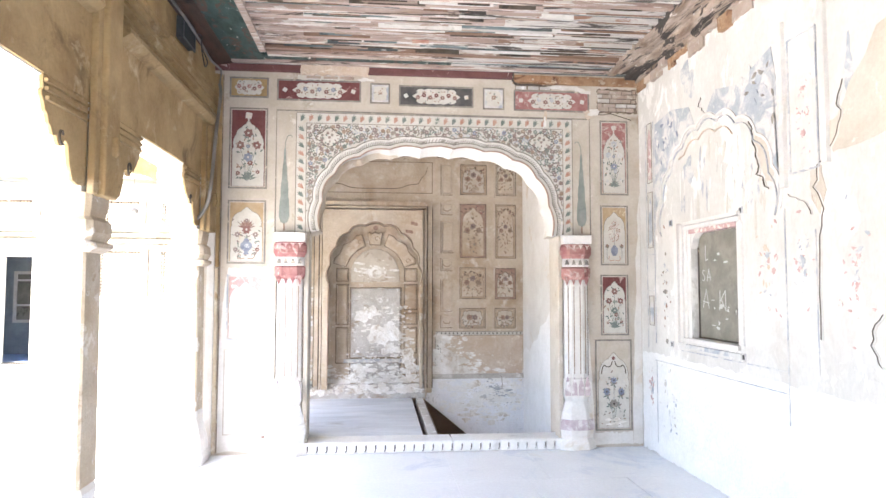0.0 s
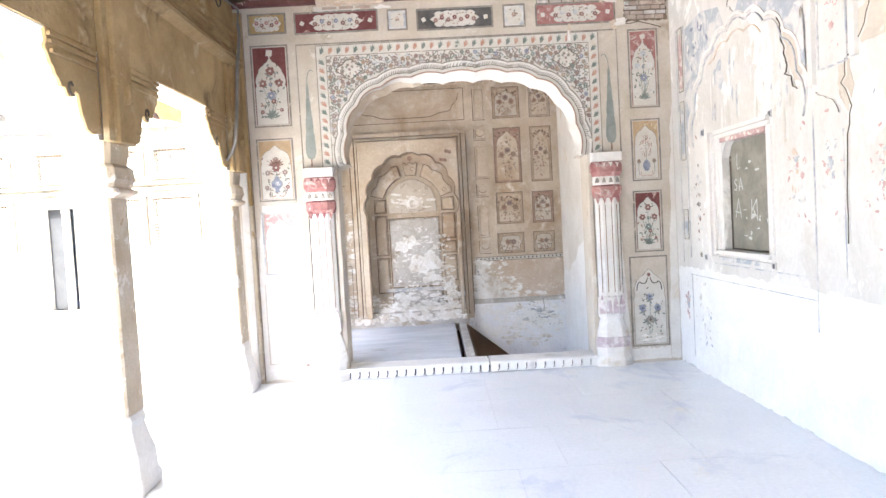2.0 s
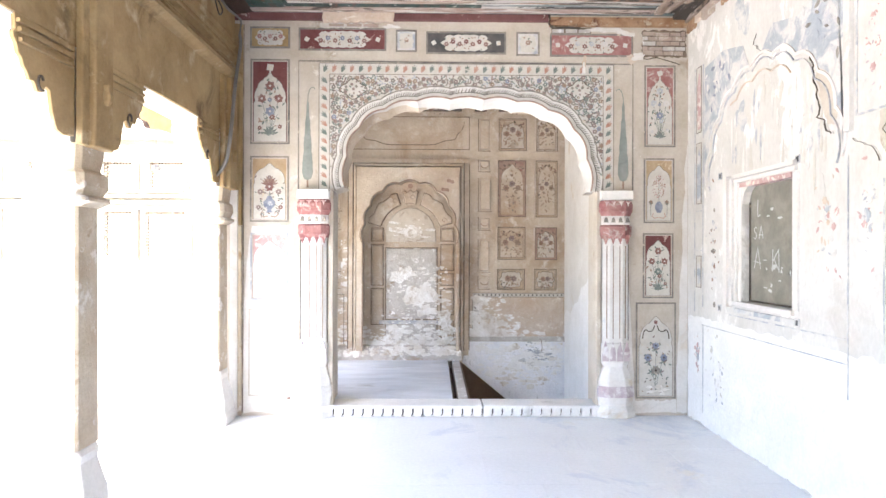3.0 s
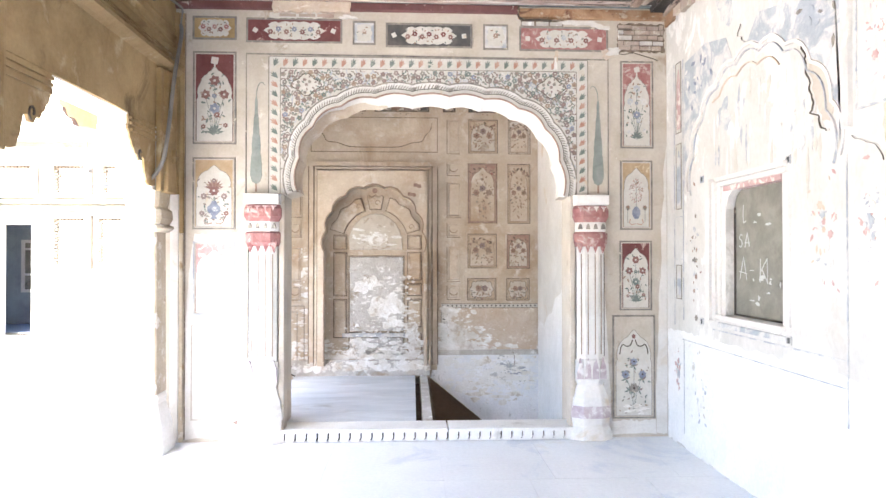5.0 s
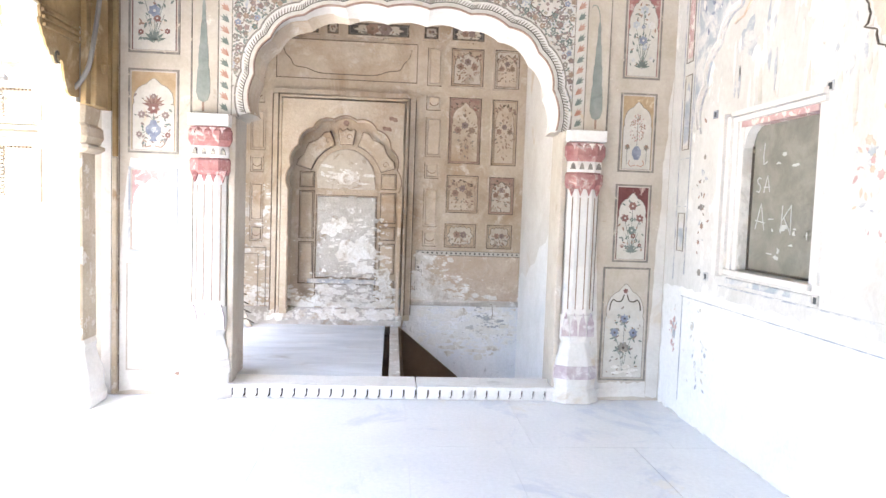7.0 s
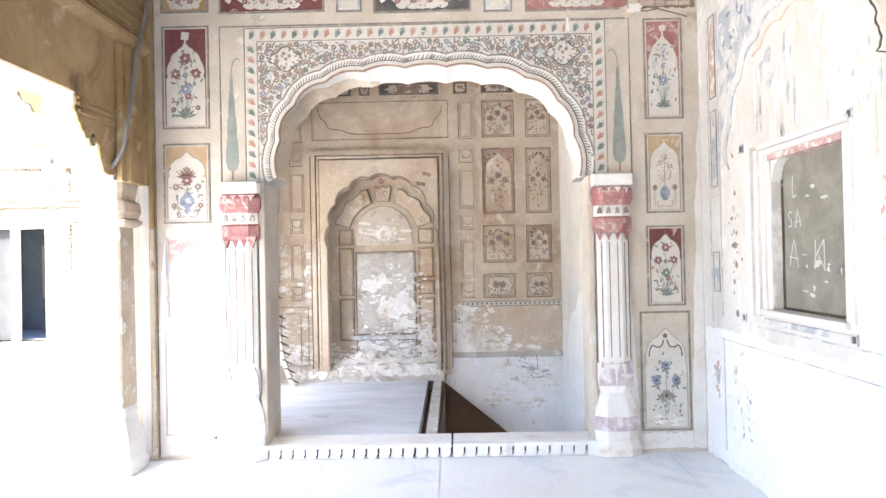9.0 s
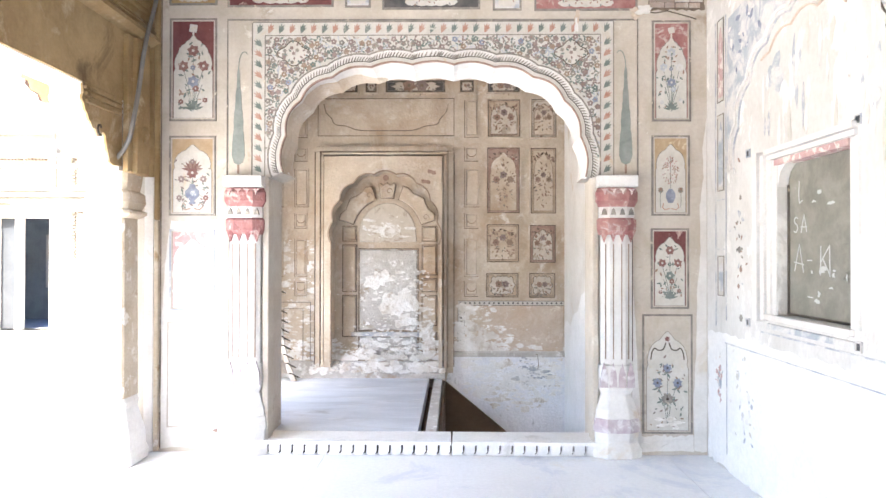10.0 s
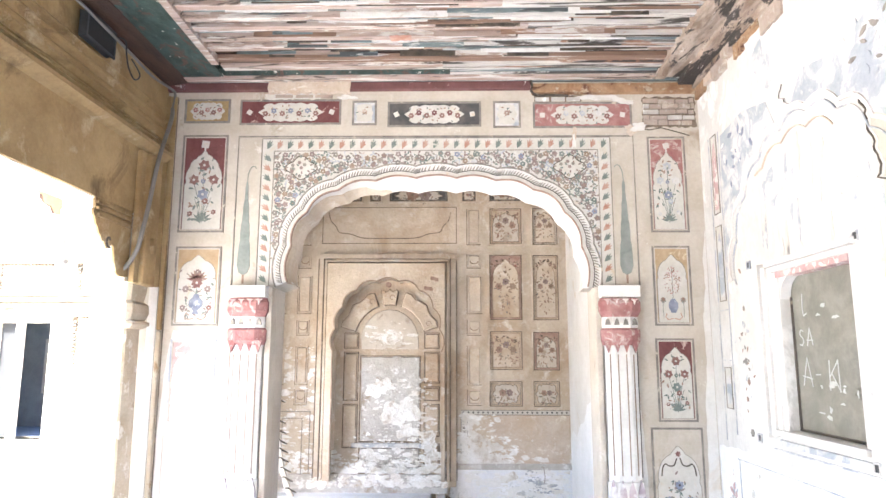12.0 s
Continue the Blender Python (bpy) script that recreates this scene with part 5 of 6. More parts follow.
# Dark lines put the shade of the frame's steps into the colour.
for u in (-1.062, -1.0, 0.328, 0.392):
    part("frame_edge", Soup().box(u - .004, u + .004, 0.2, 2.44, 0, 0.05 if abs(u + .33) > .7 else 0.088), NW, SOOT_SHADE, nic, "dark dirty edge line")
part("knob", Soup().fan([(-0.315 + .03 * math.cos(a), 2.16 + .03 * math.sin(a)) for a in [i * .785 for i in range(8)]], 0.1, 0.122), NW, UMBER, nic)
for k, (u, v) in enumerate(((0.16, 2.22), (0.10, 2.12))):
    part("stucco_leaf", Soup().fan(blob(u, v, .04, .025, 40 + k), 0.1, 0.112), NW, UMBER, nic)
# leaf-like blocks along the inner arch
def arc(a, rx, ry):
    return -0.32 + rx * math.cos(a), 1.57 + ry * math.sin(a)
for a0, a1 in ((0.30, 1.25), (1.40, 1.74), (1.89, 2.84)):
    k = 8
    outer = [arc(a0 + (a1 - a0) * i / k, 0.53 + 0.02 * math.sin(i * 1.9), 0.55 + 0.016 * math.sin(i * 1.9)) for i in range(k + 1)]
    inner_ = [arc(a0 + (a1 - a0) * i / k, 0.38, 0.40) for i in range(k + 1)]
    part("voussoir", Soup().slab(outer + inner_[::-1], 0.0, 0.045), NI, TAN, nic, "carved leaf block", bevel=0.012)
    part("block_edge", Soup().ribbon(outer + inner_[::-1], 0.010, 0, 0.030, closed=True), NI, SOOT_SHADE, nic, "dark outline of the block")
    part("block_curl", Soup().ribbon([(arc(a0 + .12, .45, .47)[0] + .035 * (1 - i * .09) * math.cos(i * .7), arc(a0 + .12, .45, .47)[1] + .04 * (1 - i * .09) * math.sin(i * .7)) for i in range(9)], 0.008, 0.04, 0.052), NI, GHOST_LINE, nic)
field = [(-0.615, 1.50)] + [arc(math.pi * (1 - i / 10) * 0.86 + 0.22, 0.31, 0.35) for i in range(11)] + [(-0.01, 1.50)]
part("upper_field", Soup().slab(field, 0, 0.018), NI, GHOST_IVORY, nic, "worn arched panel with a pale flower smear", bevel=0.006)
for u0, u1, v0, v1, m in ((-0.615, 0.0, 0.56, 1.42, ASHEN), (-0.615, 0.0, 0.24, 0.49, ASHEN), (-0.79, -0.66, 1.52, 1.66, TAN), (-0.79, -0.66, 0.98, 1.46, TAN), (-0.79, -0.66, 0.5, 0.92, TAN),
                          (0.06, 0.20, 1.52, 1.66, TAN), (0.06, 0.20, 1.16, 1.46, TAN), (0.06, 0.20, 0.98, 1.10, TAN), (0.06, 0.20, 0.62, 0.92, TAN), (0.06, 0.20, 0.34, 0.52, TAN)):
    part("inner_panel", Soup().box(u0, u1, v0, v1, 0, 0.018, 0.006), NI, m, nic, bevel=0.004)
    part("inner_rim", Soup().border(u0 - 0.014, u1 + 0.014, v0 - 0.014, v1 + 0.014, 0.008, 0, 0.008), NI, SOOT_SHADE if u1 > -0.7 else GHOST_LINE, nic)
part("shelf_line", Soup().box(-0.70, 0.02, 0.495, 0.54, 0, 0.03), NI, GREYBLUE, nic, "grey horizontal strip")
bl = thing("salt_bloom", "white salt crust over the arched panel", "wall stain")
for k, (u, v, a, b_) in enumerate(((-0.20, 0.85, .16, .16), (-0.42, 1.10, .12, .10), (-0.12, 0.66, .12, .07), (-0.33, 1.62, .15, .06), (-0.5, 0.42, .10, .06), (0.10, 0.55, .10, .10))):
    part("crust", Soup().fan(blob(u, v, a, b_, 90 + k, 30), 0, 0.0215 + k * 2e-4), NI, SALT, bl)
# ragged salt bloom low on the wall
def bloom(pts, seed, mat, w, name="salt_bloom"):
    r = random.Random(seed)
    out = []
    for i in range(len(pts)):
        a, b = pts[i], pts[(i + 1) % len(pts)]
        k = max(1, int(math.dist(a, b) / 0.03))
        out += [(a[0] + (b[0] - a[0]) * j / k + r.uniform(-.014, .014), a[1] + (b[1] - a[1]) * j / k + r.uniform(-.012, .012)) for j in range(k)]
    ob = thing(name, "ragged bloom of white salt on damp plaster", "wall stain")
    part("crust", Soup().slab(out, 0, w), BW, mat, ob)
foot_ = thing("plinth_step", "low worn plaster step below the alcove wall, salt crusted", "wall step")
part("step", Soup().loft([[(u, 0.09, 0), (u, 0.09, 0.13), (u, 0.14, 0.125), (u, 0.25, 0.02), (u, 0.255, 0)] for u in (-1.598, 0.30)]), BW, ASHEN, foot_, bevel=0.006)
part("step", Soup().loft([[(u, 0.30, 0), (u, 0.305, 0.035), (u, 0.345, 0.03), (u, 0.365, 0)] for u in (0.31, 1.543)]), BW, ASHEN, foot_, bevel=0.006)
for u, v in ((1.26, 0.33),):
    part("crack", Soup().ribbon([(u - .02, v + .005), (u, v), (u + .012, v - .09), (u + .004, v - .15)], 0.005, 0.03, 0.038), BW, SOOT_SHADE, foot_)


def crusts(name, where, mat, n_, seed, place, w):
    """Many small ragged flakes of salt, denser towards the foot of the wall."""
    r_ = random.Random(seed)
    q = Soup()
    for i in range(n_):
        u, v, a = place(r_)
        a *= 0.30 + 1.6 * r_.random() ** 3
        q.fan(blob(u, v, a * r_.uniform(.8, 2.0), a * r_.uniform(.35, .9), seed * 1000 + i, 11), w - 0.003, w + 0.0015 + 0.0012 * ((i * 0.618) % 1))
    part(name, q, where, mat, SALTS, "scattered white salt flakes", "stuff")


SALTS = thing("salt_bloom", "ragged white salt flakes scattered low over the alcove wall", "wall stain")
crusts("salt_crust", BW, SALT, 780, 3, lambda r_: (r_.uniform(-1.58, 1.53), 0.27 + 0.22 * r_.random() ** 2.2, r_.uniform(.008, .035)), 0.001)
# Extra flakes, also there to brighten the wall beside the dado.
crusts("salt_crust", BW, SALT, 360, 14, lambda r_: (r_.triangular(.40, .85, .46), 0.34 + 0.5 * r_.random() ** 1.4, r_.uniform(.006, .03)), 0.0052)
crusts("salt_crust", BW, SALT, 390, 4, lambda r_: (r_.triangular(.36, 1.1, .5), 0.32 + 0.30 * r_.random() ** 1.8, r_.uniform(.006, .03)), 0.0045)
crusts("salt_crust", BW, SALT, 300, 5, lambda r_: (r_.uniform(-1.58, -1.08), 0.3 + 1.25 * r_.random() ** .8, r_.uniform(.006, .03)), 0.001)
crusts("salt_crust", BW, SALT, 300, 6, lambda r_: (r_.uniform(-1.0, 1.5), 1.2 - 0.9 * r_.random() ** .6, r_.uniform(.003, .010)), 0.001)
crusts("salt_crust", NI, SALT, 390, 7, lambda r_: (r_.triangular(-.62, .22, .02), 0.24 + 0.95 * r_.random() ** 1.5, r_.uniform(.005, .026)), 0.0185)
crusts("salt_crust", NI, ASHEN, 180, 8, lambda r_: (r_.uniform(-.6, .0), r_.uniform(.6, 1.42), r_.uniform(.008, .03)), 0.0182)
crusts("salt_crust", NI, SALT, 90, 9, lambda r_: (r_.gauss(-.33, .10), r_.gauss(1.64, .06), r_.uniform(.006, .022)), 0.0185)
crusts("salt_crust", lambda u, v, w: (u, 2.36 - 0.075 - w * 0.7 + (v - 0.2) * 1.0, v + w), SALT, 255, 10, lambda r_: (r_.uniform(-1.1, 0.28), r_.uniform(.15, .24), r_.uniform(.006, .03)), 0.0035)
# Paler flakes, also there to brighten the pit wall.
crusts("salt_crust", BW, BLEACH_GLARE, 330, 15, lambda r_: (r_.uniform(.5, 1.53), r_.uniform(-.1, .30), r_.uniform(.008, .03)), 0.0124)
crusts("salt_crust", BW, SALT, 150, 11, lambda r_: (r_.uniform(.75, 1.5), r_.uniform(-.25, .28), r_.uniform(.008, .035)), 0.0122)
crusts("salt_crust", BW, GREYBLUE, 105, 12, lambda r_: (r_.gauss(1.18, .12), r_.gauss(.12, .09), r_.uniform(.006, .022)), 0.0125)

# notched pole at the alcove's side
pole = thing("notched_pole", "weathered whitish notched climbing pole leaning in the alcove corner", "notched pole")
way = [(-1.208, 2.05, 0.096), (-1.245, 2.05, 0.18), (-1.281, 2.05, 0.281), (-1.305, 2.05, 0.37), (-1.325, 2.05, 0.462), (-1.337, 2.05, 0.55), (-1.347, 2.05, 0.633), (-1.358, 2.05, 0.73), (-1.368, 2.05, 0.826), (-1.384, 2.05, 1.03)]
for k, ((xa, ya, za), (xb, yb, zb)) in enumerate(zip(way, way[1:])):
    t = 0.030 - 0.0014 * k
    rect = lambda x, y_, z, h: [(x - h, y_ - .02, z), (x + h, y_ - .02, z), (x + h, y_ + .02, z), (x - h, y_ + .02, z)]
    part("step_block", Soup().loft([rect(xa, ya, za, t), rect(xa + (xb - xa) * .7, ya, za + (zb - za) * .70, t * .8), rect(xb, yb, zb - .012, t * .45)]), WORLD, POLEWOOD, pole, bevel=0.004)
    # Dark blocks fill the notches; dark tapered pieces stand in for cast shadows.
    part("notch", Soup().loft([rect(xb, yb, zb - .014, t * .4), rect(xb, yb, zb + .002, t * .5)]), WORLD, GRIME_SHADE, pole, "dark cut notch")
    part("peg", Soup().loft([[(xb + t * .3, yb + a, zb - .020 + b) for a, b in ((-.014, -.008), (.014, -.008), (.014, .012), (-.014, .012))],
                             [(xb + t * .3 + .075, yb + .02 + a * .4, zb - .055 + b * .4) for a, b in ((-.014, -.008), (.014, -.008), (.014, .012), (-.014, .012))]]), WORLD, GRIME_SHADE, pole, "dark tapered peg")

# ---- right wall ----
GROUPR = "faded paintings of the side wall"
rec = thing("niche_painting", "faded cusped arch painted and modelled round the window, grey-blue corners", "wall painting", GROUPR)
big_arch = foils(9, -1.27, 0.885, 1.90, 0.79, 0.040, 2.0, 8)
p = Paint(RW, 0.0)
p("arch_rim", WHITEWASH).ribbon(big_arch, 0.018, 0, 0.010)
p("arch_line", GREYBLUE).ribbon([(a - (a + 1.36) * .06, b - 0.035) for a, b in big_arch], 0.007, 0, 0.010)
half = len(big_arch) // 2
for k in (0.86,):
    q = [(-1.27 + (a + 1.27) * k, 1.90 + (b - 1.90) * k) for a, b in big_arch[24:52]]
    p("inner_rim", PEACH).ribbon(q, 0.008, 0, 0.009)
p("corner_wash", GREYBLUE).slab([(a, b + 0.016) for a, b in big_arch[:half + 1]] + [(-1.40, 2.86), (-1.7, 2.80), (-2.09, 2.92), (-2.155, 2.6), (-2.156, 2.05)], 0, 0.003)
p("corner_wash", GREYBLUE).slab([(a, b + 0.016) for a, b in big_arch[half + 5:]] + [(-0.34, 1.95), (-0.345, 2.6), (-0.36, 2.86), (-0.7, 2.90), (-1.0, 2.84)], 0, 0.003)
p.w = 0.0015
for i in range(70):
    a, b = (rnd.uniform(-2.1, -1.75), rnd.uniform(2.35, 2.85)) if i % 2 else (rnd.uniform(-0.9, -0.4), rnd.uniform(2.3, 2.85))
    if abs((a + 1.27) / .94) ** 2 + abs((b - 1.90) / .86) ** 2 > 1.1:
        leaf(p, "leaf", (BLUE, LINE, WHITEWASH, GREYBLUE)[i % 4], a, b, rnd.uniform(0, 6.28), rnd.uniform(.03, .07), .4)
r = random.Random(31)
for i in range(60):
    a, b = r.uniform(-2.0, -0.72), r.uniform(1.97, 2.6)
    if abs((a + 1.36) / .70) ** 2 + abs((b - 2.02) / .55) ** 2 < 1:
        h = r.uniform(.06, .28)
        p("patch", (IVORY, GREYBLUE, WHITEWASH, FLAKE)[i % 4]).slab([(a, b), (a + .016, b - h * .2), (a + r.uniform(.012, .03), b - h * .6), (a + .006, b - h), (a - .008, b - h * .5)], 0, 0.0012 + 0.0003 * (i % 5))
p.link(rec)
for name, pts, tt in (("upper_crack", [(-1.83, 2.53), (-1.86, 2.46), (-1.855, 2.40), (-1.90, 2.33), (-1.89, 2.27), (-1.93, 2.20), (-1.91, 2.15), (-1.97, 2.13), (-2.0, 2.06), (-2.06, 2.03)], 0.012),
                      ("middle_crack", [(-2.22, 1.98), (-2.30, 1.94), (-2.36, 1.92), (-2.40, 1.87), (-2.45, 1.83)], 0.007),
                      ("long_crack", [(-2.71, 2.52), (-2.66, 2.40), (-2.70, 2.33), (-2.62, 2.20), (-2.50, 2.10), (-2.46, 1.99), (-2.53, 1.86), (-2.49, 1.72), (-2.485, 1.4), (-2.475, 1.02)], 0.008),
                      ("high_crack", [(-1.20, 2.86), (-1.16, 2.80), (-1.22, 2.76), (-1.27, 2.71)], 0.005),
                      ("near_crack", [(-2.93, 1.30), (-2.86, 1.22), (-2.855, 1.15), (-2.89, 1.07), (-2.92, 1.02)], 0.008)):
    ob = thing("crack", "dark jagged crack in the plaster", "crack", "cracks of the side wall")
    r = random.Random(len(name))
    fine_pts = []
    for i in range(len(pts) - 1):
        for k in range(3):
            t = k / 3
            fine_pts.append((pts[i][0] * (1 - t) + pts[i + 1][0] * t + r.uniform(-.013, .013), pts[i][1] * (1 - t) + pts[i + 1][1] * t + r.uniform(-.005, .005)))
    part("split", Soup().ribbon(fine_pts, tt * (0.62 if name == "upper_crack" else 0.26), 0, 0.006), RW, CRACK, ob)
    part("lifted_edge", Soup().ribbon([(a - tt * 1.6, b - .004) for a, b in fine_pts], tt * 0.8, 0, 0.004), RW, FRESCO, ob)
for seed, pts in ((1, [(-1.86, 2.52), (-1.93, 2.55), (-2.03, 2.50), (-2.10, 2.38), (-2.13, 2.25), (-2.07, 2.08), (-2.0, 2.10), (-1.96, 2.18), (-1.91, 2.24)]),
                  (2, [(-2.56, 2.3), (-2.66, 2.34), (-2.78, 2.5), (-2.95, 2.7), (-3.3, 2.8), (-3.6, 2.6), (-3.5, 2.3), (-3.1, 2.18), (-2.8, 2.16), (-2.62, 2.15)]),
                  (3, [(-2.42, 2.08), (-2.52, 2.10), (-2.56, 1.95), (-2.50, 1.84), (-2.43, 1.92)])):
    ob = thing("bare_patch", "peach patch where the painted skin has fallen off", "bare patch", "bare patches of the side wall")
    r = random.Random(seed)
    out = []
    for i in range(len(pts)):
        a, b = pts[i], pts[(i + 1) % len(pts)]
        out += [(a[0] + (b[0] - a[0]) * j / 4 + r.uniform(-.01, .01), a[1] + (b[1] - a[1]) * j / 4 + r.uniform(-.01, .01)) for j in range(4)]
    part("patch", Soup().slab(out, 0, 0.0025), RW, CREAM, ob)
mk = thing("plug_hole", "small dark hole in the white plaster beside the lilac band", "plug hole")
part("hole", Soup().box(0.40, 0.44, 0.385, 0.425, 0, 0.004), RIGHT(1.543), GRIME_SHADE, mk)
foot_nick = thing("plaster_nick", "small brown chipped nick at the foot of the half column", "plaster scar")
part("scar", Soup().fan(blob(-1.255, 0.145, 0.016, 0.012, 500), 0, 0.010), FW, UMBER, foot_nick)
for (u, v) in ((-0.645, 1.962), (-1.707, 1.945), (-1.702, 0.97), (-0.635, 0.968)):
    ob = thing("wall_socket", "small square dark iron socket in the wall", "socket", "iron sockets round the window")
    part("collar", Soup().border(u - .024, u + .024, v - .024, v + .024, .008, 0, .008), RW, GREYBLUE, ob)
    part("core", Soup().box(u - .017, u + .017, v - .017, v + .017, 0, .005), RW, STEEL, ob)
for i in range(34):
    r = random.Random(200 + i)
    a, b, w_, h_ = r.uniform(-6.2, -0.1), r.uniform(0.9, 3.15), r.uniform(.03, .12), r.uniform(.03, .16)
    if -1.85 < a < -0.7 and b < 2.0:
        continue
    ob = thing("plaster_stain", "faint flaked stain on whitened plaster", "wall stain", "stains of the side wall")
    part("stain", Soup().fan(blob(a, b, w_, h_, i), 0, 0.0008 + i * 2e-5), RW, (FRESCO if a > -2.3 else PEACH, GREYBLUE, WHITEWASH, IVORY, FRESCO)[i % 5], ob)
# Pale sheet puts the glare low on this wall into the colour.
part("dado_wash", Soup().slab(ragged(BACK, -0.02, 0.0, 0.86, 0.06, 0.016, 12), 0, 0.0006), RW, BLEACH_GLARE, east, "bleached limewash low on the wall")
# pilaster strip between the niches and the plaster lines
pil = thing("pilaster_strip", "flat plaster pilaster with a sunk painted panel", "pilaster")
part("left_strip", Soup().box(-2.225, -2.165, 2.02, 3.02, 0, 0.022, .004), RW, FRESCO, pil)
part("right_strip", Soup().box(-2.60, -2.545, 2.10, 3.02, 0, 0.022, .004), RW, FRESCO, pil)
p = Paint(RW)
p("sunk_panel", FRESCO).box(-2.50, -2.26, 2.10, 2.88, 0, 0.002)
p("frame_line", GREYBLUE).border(-2.51, -2.25, 2.09, 2.89, .010, 0, .008)
q = cartouche(HALF_A, -2.38, 0.10, 2.12, 2.76)
p("cartouche", FRESCO).slab(q, 0, 0.0035)
p.w = .001
bouquet(p, -2.38, 2.14, 2.70, 0.09, "faint", PINK, PINK)
p.link(pil)
low = thing("wall_lines", "faint painted grey lines of the plaster dado", "wall lines")
for u0, u1, v0, v1 in ((-2.16, -0.80, 0.928, 0.936), (-2.18, -0.30, 0.80, 0.807), (-0.33, -0.322, 0.10, 0.80), (-0.325, -0.318, 0.95, 2.90), (-0.16, -0.153, 0.90, 2.9), (-2.186, -2.176, 0.62, 1.90), (-2.46, -2.452, 0.95, 1.75), (-0.30, -0.18, 1.72, 1.726), (-0.30, -0.18, 1.40, 1.406)):
    part("line", Soup().box(u0, u1, v0, v1, 0, 0.004), RW, GREYBLUE, low)
for u0, u1, v0, v1 in ((-0.29, -0.19, 2.36, 2.9), (-0.29, -0.19, 1.78, 2.28), (-0.29, -0.19, 1.1, 1.36)):
    ob = thing("painted_panel", "narrow washed-out painted panel beside the corner", "painted panel", GROUPR)
    p = Paint(RW)
    p("field", IVORY).box(u0, u1, v0, v1, 0, 0.002)
    p("cartouche", PINK if v0 > 2 else GREYBLUE).slab(cartouche(HALF_B, (u0 + u1) / 2, .036, v0 + .03, v1 - .05), 0, 0.003)
    p("line", LINE).border(u0, u1, v0, v1, .006, 0, .005)
    p.link(ob)
for i, (u0, u1, v0, v1, cols) in enumerate(((-0.60, -0.42, 1.10, 1.86, (LINE, GREYBLUE, UMBER)), (-2.10, -1.86, 1.25, 1.80, (PINK, PEACH, GREYBLUE)), (-2.40, -2.26, 1.36, 1.76, (PINK, GREYBLUE, GREYBLUE)),
                                            (-2.85, -2.62, 1.2, 1.82, (PINK, GREYBLUE, PINK)), (-0.26, -0.16, 0.42, 0.72, (PINK, GREYBLUE, PINK)), (-0.75, -0.40, 0.2, 0.74, (WHITEWASH, IVORY, GREYBLUE)))):
    ob = thing("faded_bouquet", "washed-out painted plant on white plaster", "wall painting", GROUPR)
    p = Paint(RW)
    r = random.Random(60 + i)
    for k in range(34):
        a, b = r.gauss((u0 + u1) / 2, (u1 - u0) / 4), r.gauss((v0 + v1) / 2, (v1 - v0) / 4)
        if k % 5 == 0:
            blossom(p, "flower", cols[k % 3], a, b, r.uniform(.014, .026), 6, .002)
        else:
            leaf(p, "leaf", cols[k % 3], a, b, r.uniform(0, 6.28), r.uniform(.02, .05), .42, .0016)
    p.link(ob)
# broken upper edge of the side wall under the ceiling
edge_ob = thing("broken_cornice", "broken edge of brick, earth and charred wood under the ceiling", "broken cornice")
r = random.Random(9)
y = -0.02
while y > -6.4:
    l = r.uniform(0.10, 0.26)
    d = r.uniform(0.010, 0.045)
    h = r.uniform(3.24, 3.30) if y > -1.0 else r.uniform(3.20, 3.31)
    part("lump", Soup().slab(ragged(y - l, y, h, 3.385, 0.03, 0.006, int(-y * 100)), -0.01, d), RW, (RUST, PEACH, BRICK)[r.choice((0, 0, 1, 2))], edge_ob)
    y -= l + 0.003

mark = thing("paint_mark", "orange-red paint blot on a ceiling board", "paint blot")
part("blot", Soup().slab(ragged(-0.02, 0.11, -0.72, -0.65, 0.02, 0.008, 3), 0, 0.003), lambda u, v, w: (u, v, CEIL - 0.0165 - w), BUD, mark)

# chalk on the board
from_board = RIGHT(XR + 0.06)
scrawl = thing("scribble", "white chalk letters scratched on the grey board", "scribble")
LETTERS = {"S": [[(.34, .62), (.20, .70), (.06, .60), (.10, .46), (.28, .36), (.34, .20), (.20, .04), (.02, .12)]],
           "A": [[(0, 0), (.24, .72), (.44, 0)], [(-.02, .24), (.46, .20)]],
           "-": [[(.02, .32), (.24, .34)]],
           "K": [[(.02, 0), (.05, .72)], [(.42, .74), (.06, .34)], [(.14, .40), (.46, .02)], [(.44, 0), (.42, .76)]],
           "L": [[(.06, .74), (.02, .30), (.06, .02), (.26, .10)]]}


def chalk_text(body, u, v, size, slant):
    for k, c in enumerate(body):
        for line in LETTERS[c]:
            pts = [(u - size * (x + k * .60) , v + size * (y + (x + k * .60) * slant)) for x, y in line]
            fine = [(a[0] + (b[0] - a[0]) * t / 4, a[1] + (b[1] - a[1]) * t / 4) for a, b in zip(pts, pts[1:]) for t in range(4)] + [pts[-1]]
            part("letter_stroke", Soup().ribbon(fine, 0.0055, 0, 0.0022 + 0.0002 * (k % 3)), from_board, CHALK, scrawl)


chalk_text("SA", -1.04, 1.475, 0.125, 0.06)
chalk_text("A-K", -1.05, 1.28, 0.20, -0.06)
chalk_text("L", -1.09, 1.63, 0.16, 0.0)
r = random.Random(77)
for i in range(15):
    u, v = r.uniform(-1.60, -1.2), r.choice((r.uniform(1.10, 1.32), r.uniform(1.10, 1.32), r.uniform(1.5, 1.78)))
    part("smear", Soup().fan(blob(u, v, r.uniform(.005, .026), r.uniform(.004, .015), i, 14), 0, 0.0015 + i * 5e-5), from_board, CHALK, scrawl)

# ---- lamp and cables on the arcade wall ----
fl = thing("floodlight", "dark flat floodlight fixed under the ceiling with loose cable", "floodlight")
